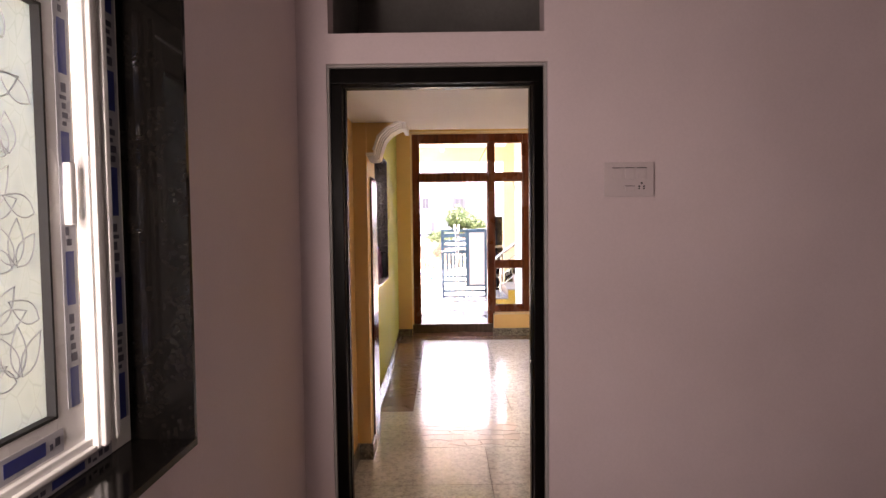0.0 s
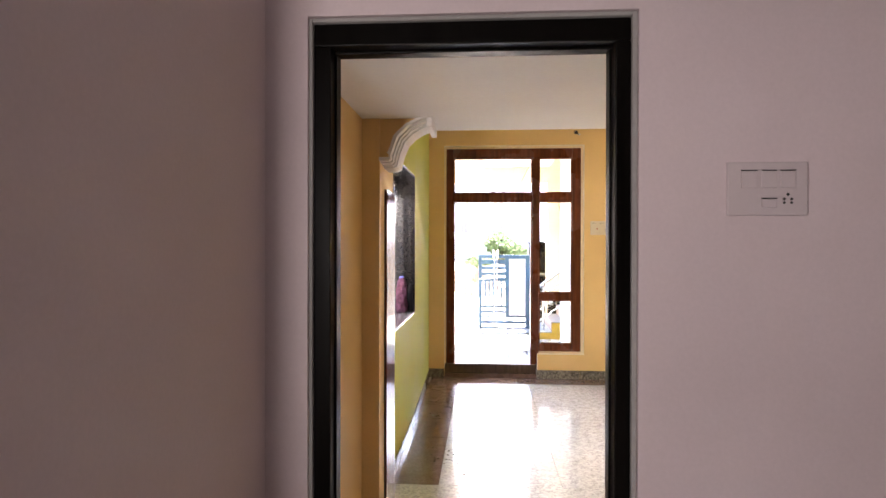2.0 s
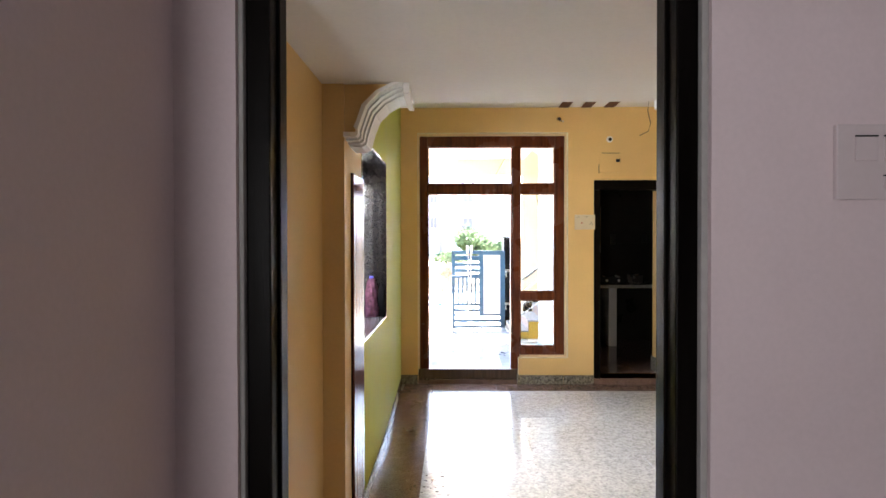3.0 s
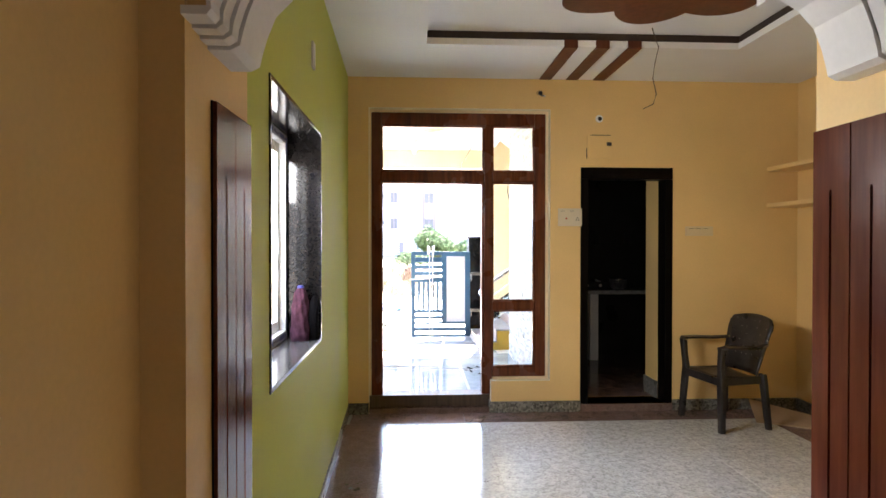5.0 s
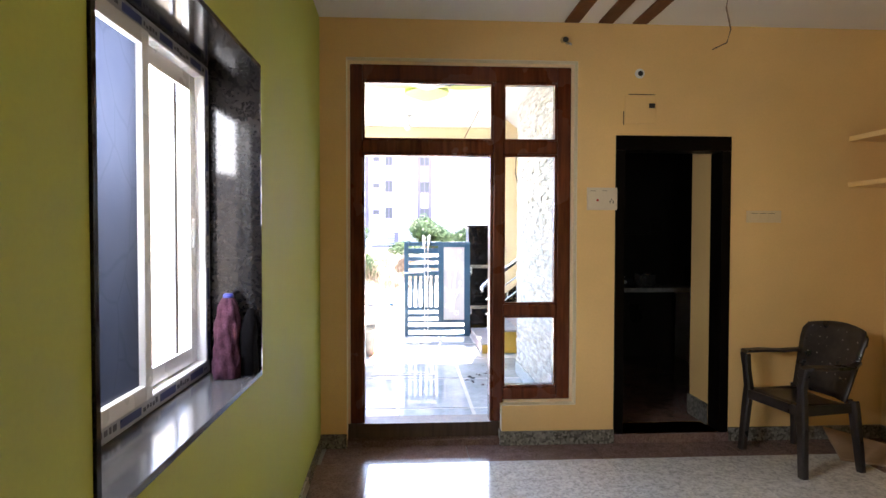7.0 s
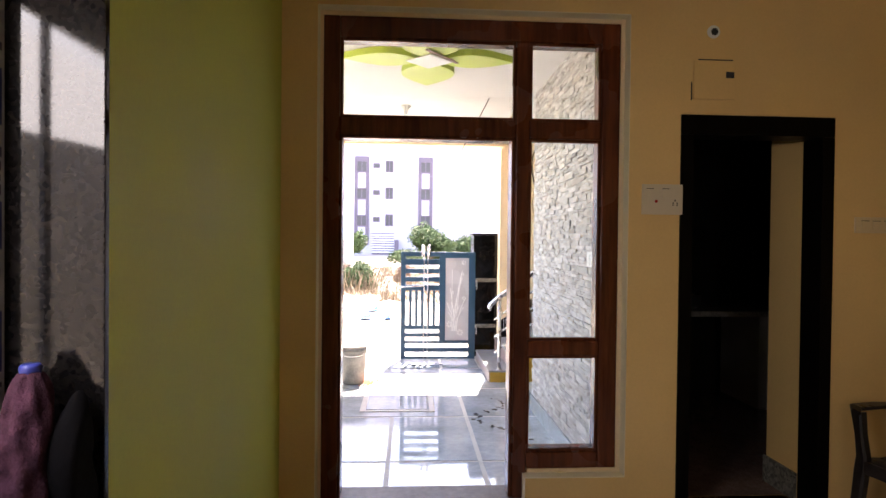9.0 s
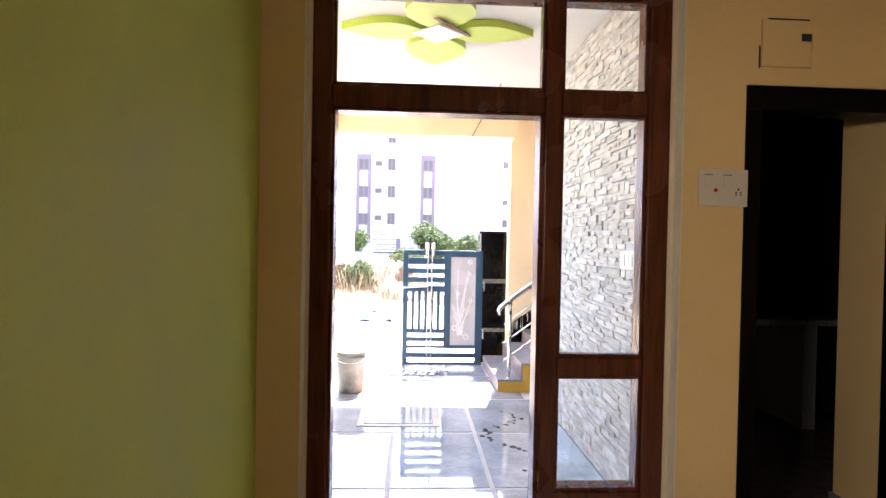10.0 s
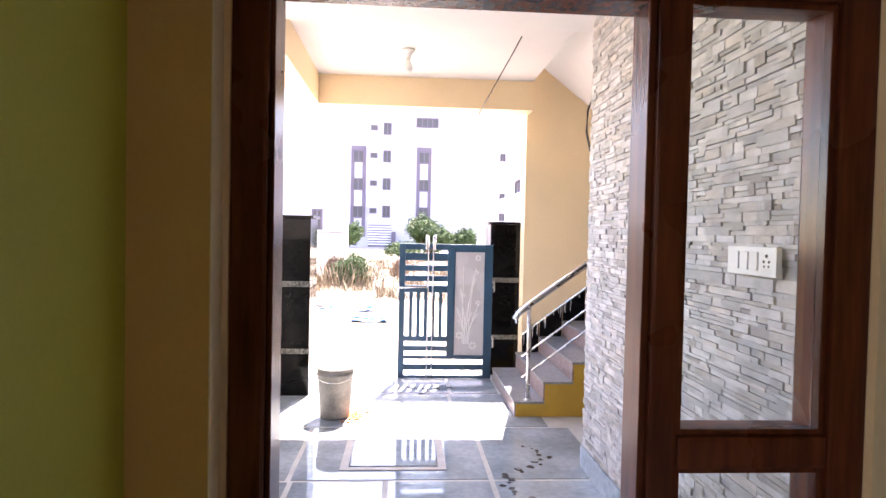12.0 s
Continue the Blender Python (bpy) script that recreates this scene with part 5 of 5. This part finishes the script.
part("coping", boxes((-2.95, -2.73, 13.98, 35.02, G + 1.585, G + 1.625)), BLOCKWALL, cw)
thing("pole", tube(bmesh.new(), [(5.7, 48, G), (5.7, 48, 5.2)], 0.07, 8), FILM, "thin grey utility pole", "pole")


def leaf_cloud(bm, centre, size, count, leaf, rng):
    for i in range(count):
        d = Vector((rng.gauss(0, 1), rng.gauss(0, 1), rng.gauss(0, 1))).normalized() * rng.uniform(0.35, 1.0) ** 0.6
        lump = 0.75 + 0.5 * noise.noise(d * 2.1 + Vector(centre))
        p = Vector(centre) + Vector((d.x * size[0], d.y * size[1], d.z * size[2])) * lump
        a = Vector((rng.gauss(0, 1), rng.gauss(0, 1), rng.gauss(0, 1))).normalized()
        b = a.orthogonal().normalized()
        s = leaf * rng.uniform(0.6, 1.4)
        bm.faces.new([bm.verts.new(p + q) for q in (a * s, b * s * 0.45, -a * s, -b * s * 0.45)])


def bush(name, at, size, count, leaf, seed, label, trunk=0.5, material=None):
    rng = random.Random(seed)
    ob = base(name, at, label, "bush" if trunk < 1 else "tree")
    x, y, z = at
    bm = bmesh.new()
    top = z + trunk + size[2] * 0.7
    for k in range(4):
        dx, dy = rng.uniform(-0.5, 0.5) * size[0], rng.uniform(-0.5, 0.5) * size[1]
        pts = [(x, y, z), (x + dx * 0.2, y + dy * 0.2, z + trunk * 0.8), (x + dx, y + dy, top)]
        for i in range(2):
            r0, r1 = (0.07, 0.045, 0.015)[i] * max(size[2], 0.5), (0.07, 0.045, 0.015)[i + 1] * max(size[2], 0.5)
            va, vb = Vector(pts[i]), Vector(pts[i + 1])
            ra = [bm.verts.new(va + Vector((r0 * math.cos(q), r0 * math.sin(q), 0))) for q in (0, 1.26, 2.51, 3.77, 5.03)]
            rb = [bm.verts.new(vb + Vector((r1 * math.cos(q), r1 * math.sin(q), 0))) for q in (0, 1.26, 2.51, 3.77, 5.03)]
            for q in range(5):
                bm.faces.new((ra[q], ra[(q + 1) % 5], rb[(q + 1) % 5], rb[q]))
    part("trunk", bm, BARK, ob)
    bm = bmesh.new()
    for k in range(7):
        c = (x + rng.uniform(-0.5, 0.5) * size[0], y + rng.uniform(-0.5, 0.5) * size[1], z + trunk * 0.5 + size[2] * rng.uniform(0.25, 1.3))
        leaf_cloud(bm, c, tuple(s * rng.uniform(0.5, 0.8) for s in size), count // 7, leaf, rng)
    part("crown", bm, material or LEAF, ob)
    return ob


bush("tree", (1.9, 52, G), (2.3, 1.6, 1.55), 11000, 0.12, 11, "leafy green tree before the apartment block", 0.3)
bush("tree", (4.6, 54, G), (1.4, 1.2, 1.15), 6000, 0.11, 12, "small green tree before the apartment block", 0.3)
bush("tree", (-4.6, 52, G), (1.6, 1.3, 1.35), 7000, 0.11, 13, "small green tree before the apartment block", 0.3)
bush("bush", (-1.45, 24.0, G), (0.62, 0.7, 0.60), 8000, 0.035, 14, "low green bush on the empty plot", 0.0)
bush("bush", (-2.15, 25.5, G), (0.5, 0.7, 0.5), 3500, 0.035, 15, "dry brown shrub on the empty plot", 0.0, STALK)
bush("bush", (0.1, 27.5, G), (0.6, 0.7, 0.42), 3000, 0.035, 18, "dry brown shrub on the empty plot", 0.0, STALK)
bush("bush", (0.2, 44, G), (1.6, 1.0, 0.7), 4000, 0.07, 16, "low bush at the edge of the plot", 0.0)

rng = random.Random(21)
verts, faces = [], []
for i in range(90000):
    x, y = rng.uniform(-2.7, 5.5), 18.5 + 22 * rng.random() ** 1.5
    if noise.noise(Vector((x * 1.1, y * 0.5, 0))) < rng.uniform(-0.3, 0.32) or y < 20.0 + 1.8 * noise.noise(Vector((x * 1.3, 4, 0))):
        continue
    h, a = rng.uniform(0.03, 0.19) * (1 + 1.2 * noise.noise(Vector((x, y, 3)))), rng.uniform(0, 6.28)
    w, lean = 0.005 + h * 0.018, rng.uniform(-0.15, 0.15)
    n = len(verts)
    verts += [(x - w * math.cos(a), y - w * math.sin(a), G), (x + w * math.cos(a), y + w * math.sin(a), G), (x + lean, y + lean * 0.5, G + h)]
    faces.append((n, n + 1, n + 2))
for i in range(420):
    x, y, h = rng.gauss(-1.5, 0.8), rng.gauss(24.2, 1.2), rng.uniform(0.3, 0.85)
    if x < -2.6:
        continue
    lx, ly, n = rng.uniform(-0.25, 0.25), rng.uniform(-0.2, 0.2), len(verts)
    verts += [(x - 0.008, y, G), (x + 0.008, y, G), (x + lx * 0.6, y + ly, G + h * 0.7), (x + lx, y + ly, G + h)]
    faces += [(n, n + 1, n + 2), (n + 1, n + 3, n + 2)]
me = bpy.data.meshes.new("dry_grass")
me.from_pydata(verts, [], faces)
me.materials.append(DRYGRASS)
tagged(new("dry_grass", me), "dry straw-coloured grass on the empty plot", "grass", kind="stuff")

# crumpled plastic sheets
rng = random.Random(9)
for (cx, cy, sx, sy, m, lab) in ((-0.95, 18.4, 0.55, 0.5, TARP, "crumpled blue plastic sheet on the dirt"), (-0.45, 16.7, 0.3, 0.22, TARP, "torn piece of blue plastic on the dirt"), (-1.5, 18.9, 0.3, 0.3, FACADE, "crumpled white plastic sheet on the dirt")):
    bm = bmesh.new()
    bmesh.ops.create_grid(bm, x_segments=14, y_segments=14, size=1)
    for v in bm.verts:
        h = noise.noise(v.co * 2.3 + Vector((cx, cy, 0)))
        e = 1 + 0.4 * noise.noise(v.co * 1.7 + Vector((cy, cx, 5)))
        v.co = Vector((cx + v.co.x * sx * e, cy + v.co.y * sy * e, G + 0.02 + 0.10 * max(0, h)))
    thing("plastic_sheet", bm, m, lab, "plastic sheet", "plastic litter")

# ---- floors, laid in pieces ----


def slab_mesh(name, w, d, h, material, edge=0.0007):
    bm = bmesh.new()
    box(bm, -w / 2, w / 2, -d / 2, d / 2, -h, 0)
    bmesh.ops.bevel(bm, geom=[e for e in bm.edges if e.verts[0].co.z > -1e-4 and e.verts[1].co.z > -1e-4], offset=edge, segments=1, affect="EDGES")
    return finish(name, bm, material)


def lay(parent, x0, x1, y0, y1, z, material, gap, name="tile"):
    me = slab_mesh(name, x1 - x0 - gap, y1 - y0 - gap, 0.012, material)
    ob = new(name, me)
    ob.location = ((x0 + x1) / 2, (y0 + y1) / 2, z)
    ob.parent = parent


fh = thing("floor", boxes((LG - 0.2, RX + 0.2, D1, M1, -0.14, -0.010)), SEAM, "polished pale speckled granite floor with red-brown border", "floor", kind="structure")
for x0, x1 in ((LG, 0.42), (0.42, 1.25)):
    lay(fh, x0, x1, D1B - 0.12, 3.235, 0, PALEGRANITE, 0.0018)
    lay(fh, x0, x1, 3.235, 3.767, 0, PALEGRANITE, 0.0018)
for x0, x1 in ((LG, 1.30), (1.30, RX)):
    lay(fh, x0, x1, 3.767, 4.49, 0, PALEGRANITE, 0.0018)
xs, ys = (-0.075, 0.668, 1.40, 2.15, 2.98), (4.49, 5.38, 6.27, 7.165)
for x0, x1 in zip(xs, xs[1:]):
    for y0, y1 in zip(ys, ys[1:]):
        lay(fh, x0, x1, y0, y1, 0, PALEGRANITE, 0.0018)
for y0, y1 in zip(ys, ys[1:]):
    lay(fh, LG - 0.03, -0.075, y0, y1, 0, REDGRANITE, 0.003)
    lay(fh, 2.98, RX, y0, y1, 0, REDGRANITE, 0.003)
for x0, x1 in zip((LG, 0.55, 1.385, 2.3, RX), (0.55, 1.385, 2.3, RX)):
    lay(fh, x0, x1, 7.165, M0 + 0.06, 0, REDGRANITE, 0.006)
# irregular marble chips set into the floor under the arch
rng = random.Random(12)
corner = {(i, j): (0.02 + 0.092 * i + rng.uniform(-0.026, 0.026), 3.80 + 0.088 * j + rng.uniform(-0.026, 0.026)) for i in range(8) for j in range(6)}
for i in range(7):
    for j in range(5):
        if rng.random() < 0.2:
            continue
        q = [corner[i, j], corner[i + 1, j], corner[i + 1, j + 1], corner[i, j + 1]]
        mx, my = sum(p[0] for p in q) / 4, sum(p[1] for p in q) / 4
        bm = bmesh.new()
        prism(bm, [(mx + (x - mx) * 0.93, my + (y - my) * 0.93) for x, y in q], 2, -0.004, 0.0012)
        part("marble_chip", bm, MARBLE, fh)
fa = thing("floor_bedroom", boxes((LA - 0.25, 3.6, -2.6, D1, -0.14, -0.010)), SEAM, "polished pale speckled granite bedroom floor", "floor", kind="structure")
for i in range(5):
    for j in range(6):
        lay(fa, LA + i * 0.77, LA + (i + 1) * 0.77, -2.4 + j * 0.838, -2.4 + (j + 1) * 0.838, 0, PALEGRANITE, 0.0018)

fp = thing("porch_floor", boxes((-1.15, 4.6, M1, 13.2, -0.5, PORCH - 0.004)), JOINT, "blue-grey stone slab porch floor with wide pale joints", "floor", kind="structure")
for y0, y1, cuts in ((M1, 8.72, (-1.02, 0.075, 0.73, 1.375)), (8.72, 9.78, (-1.02, -0.50, 0.075, 0.73, 1.375)), (9.78, 10.78, (-1.02, -0.52, 0.73, 1.50)), (10.78, 11.75, (-1.02, -0.20, 0.60, 1.35)), (11.75, 12.40, (-0.74, 0.10, 0.62, 1.10))):
    for x0, x1 in zip(cuts, cuts[1:]):
        lay(fp, x0, x1, y0, y1, PORCH, KOTA, 0.034, "slab")

# ---- split stone cladding ----
rng = random.Random(17)
shapes = []
for k in range(6):
    bm = bmesh.new()
    box(bm, -0.5, 0.5, -0.5, 0.5, -0.5, 0.5)
    bmesh.ops.subdivide_edges(bm, edges=[e for e in bm.edges if abs(e.verts[0].co.y - e.verts[1].co.y) > 0.5], cuts=2)
    for v in bm.verts:
        if v.co.x < -0.4:
            v.co.x += rng.uniform(-0.12, 0.12)
            v.co.z += rng.uniform(-0.06, 0.04)
            v.co.y += rng.uniform(-0.02, 0.02)
    shapes.append(finish("stone", bm, CLAD))
warm = []
for me in shapes[:3]:
    warm.append(me.copy())
    warm[-1].materials.clear()
    warm[-1].materials.append(CLADWARM)
stones = []
z = 0.016
while z < 2.79:
    h = rng.choice((0.015, 0.021, 0.027, 0.034, 0.042))
    h = min(h, 2.80 - z)
    y = M1 + 0.004 + rng.uniform(-0.10, 0.0)
    while y < 9.995:
        n = rng.choice((rng.uniform(0.03, 0.07), rng.uniform(0.06, 0.13), rng.uniform(0.10, 0.18)))
        a, b = max(y, M1 + 0.004), min(y + n, 9.998)
        if b - a > 0.02:
            if h > 0.030 and rng.random() < 0.45:
                stones.append((a, b, z, z + h * 0.45, rng.uniform(0.007, 0.012)))
                stones.append((a, b, z + h * 0.5, z + h, rng.uniform(0.009, 0.016)))
            else:
                stones.append((a, b, z, z + h, rng.uniform(0.008, 0.018)))
        y += n
    z += h
stone_wall = bpy.data.objects["wall_stone_backing"]
near = [s for s in stones if s[1] < 8.6 and s[2] > 1.15]
near = set(near[:300])
joined = {CLAD.name: ([], []), CLADWARM.name: ([], [])}
for s in stones:
    a, b, z0, z1, d = s
    a, b, z0, z1 = a + 0.0012, b - 0.0012, z0 + 0.001, z1 - 0.001
    if s in near:
        ob = new("stone", rng.choice(shapes if rng.random() < 0.75 else warm))
        ob.scale = (d + 0.006, b - a, z1 - z0)
        ob.location = (1.381 - (d + 0.006) / 2, (a + b) / 2, (z0 + z1) / 2)
        ob.parent = stone_wall
        continue
    verts, faces = joined[CLAD.name if rng.random() < 0.75 else CLADWARM.name]
    n = len(verts)
    for y in (a, (a * 2 + b) / 3, (a + b * 2) / 3, b):
        for zz in (z0, z1):
            verts.append((1.375 - d + rng.uniform(-0.002, 0.002), y, zz))
    for y in (a, b):
        for zz in (z0, z1):
            verts.append((1.381, y, zz))
    for k in range(3):
        q = n + 2 * k
        faces.append((q, q + 1, q + 3, q + 2))
    faces += [(n, n + 8, n + 9, n + 1), (n + 6, n + 7, n + 11, n + 10), (n, n + 2, n + 4, n + 6, n + 10, n + 8), (n + 1, n + 9, n + 11, n + 7, n + 5, n + 3)]
for tone, words in ((CLAD, "thin grey split stones in courses"), (CLADWARM, "thin beige split stones in courses")):
    me = bpy.data.meshes.new("stone_courses")
    me.from_pydata(joined[tone.name][0], [], joined[tone.name][1])
    me.materials.append(tone)
    ob = new("stone_courses", me)
    ob.parent = stone_wall
    tagged(ob, words, kind="stuff")
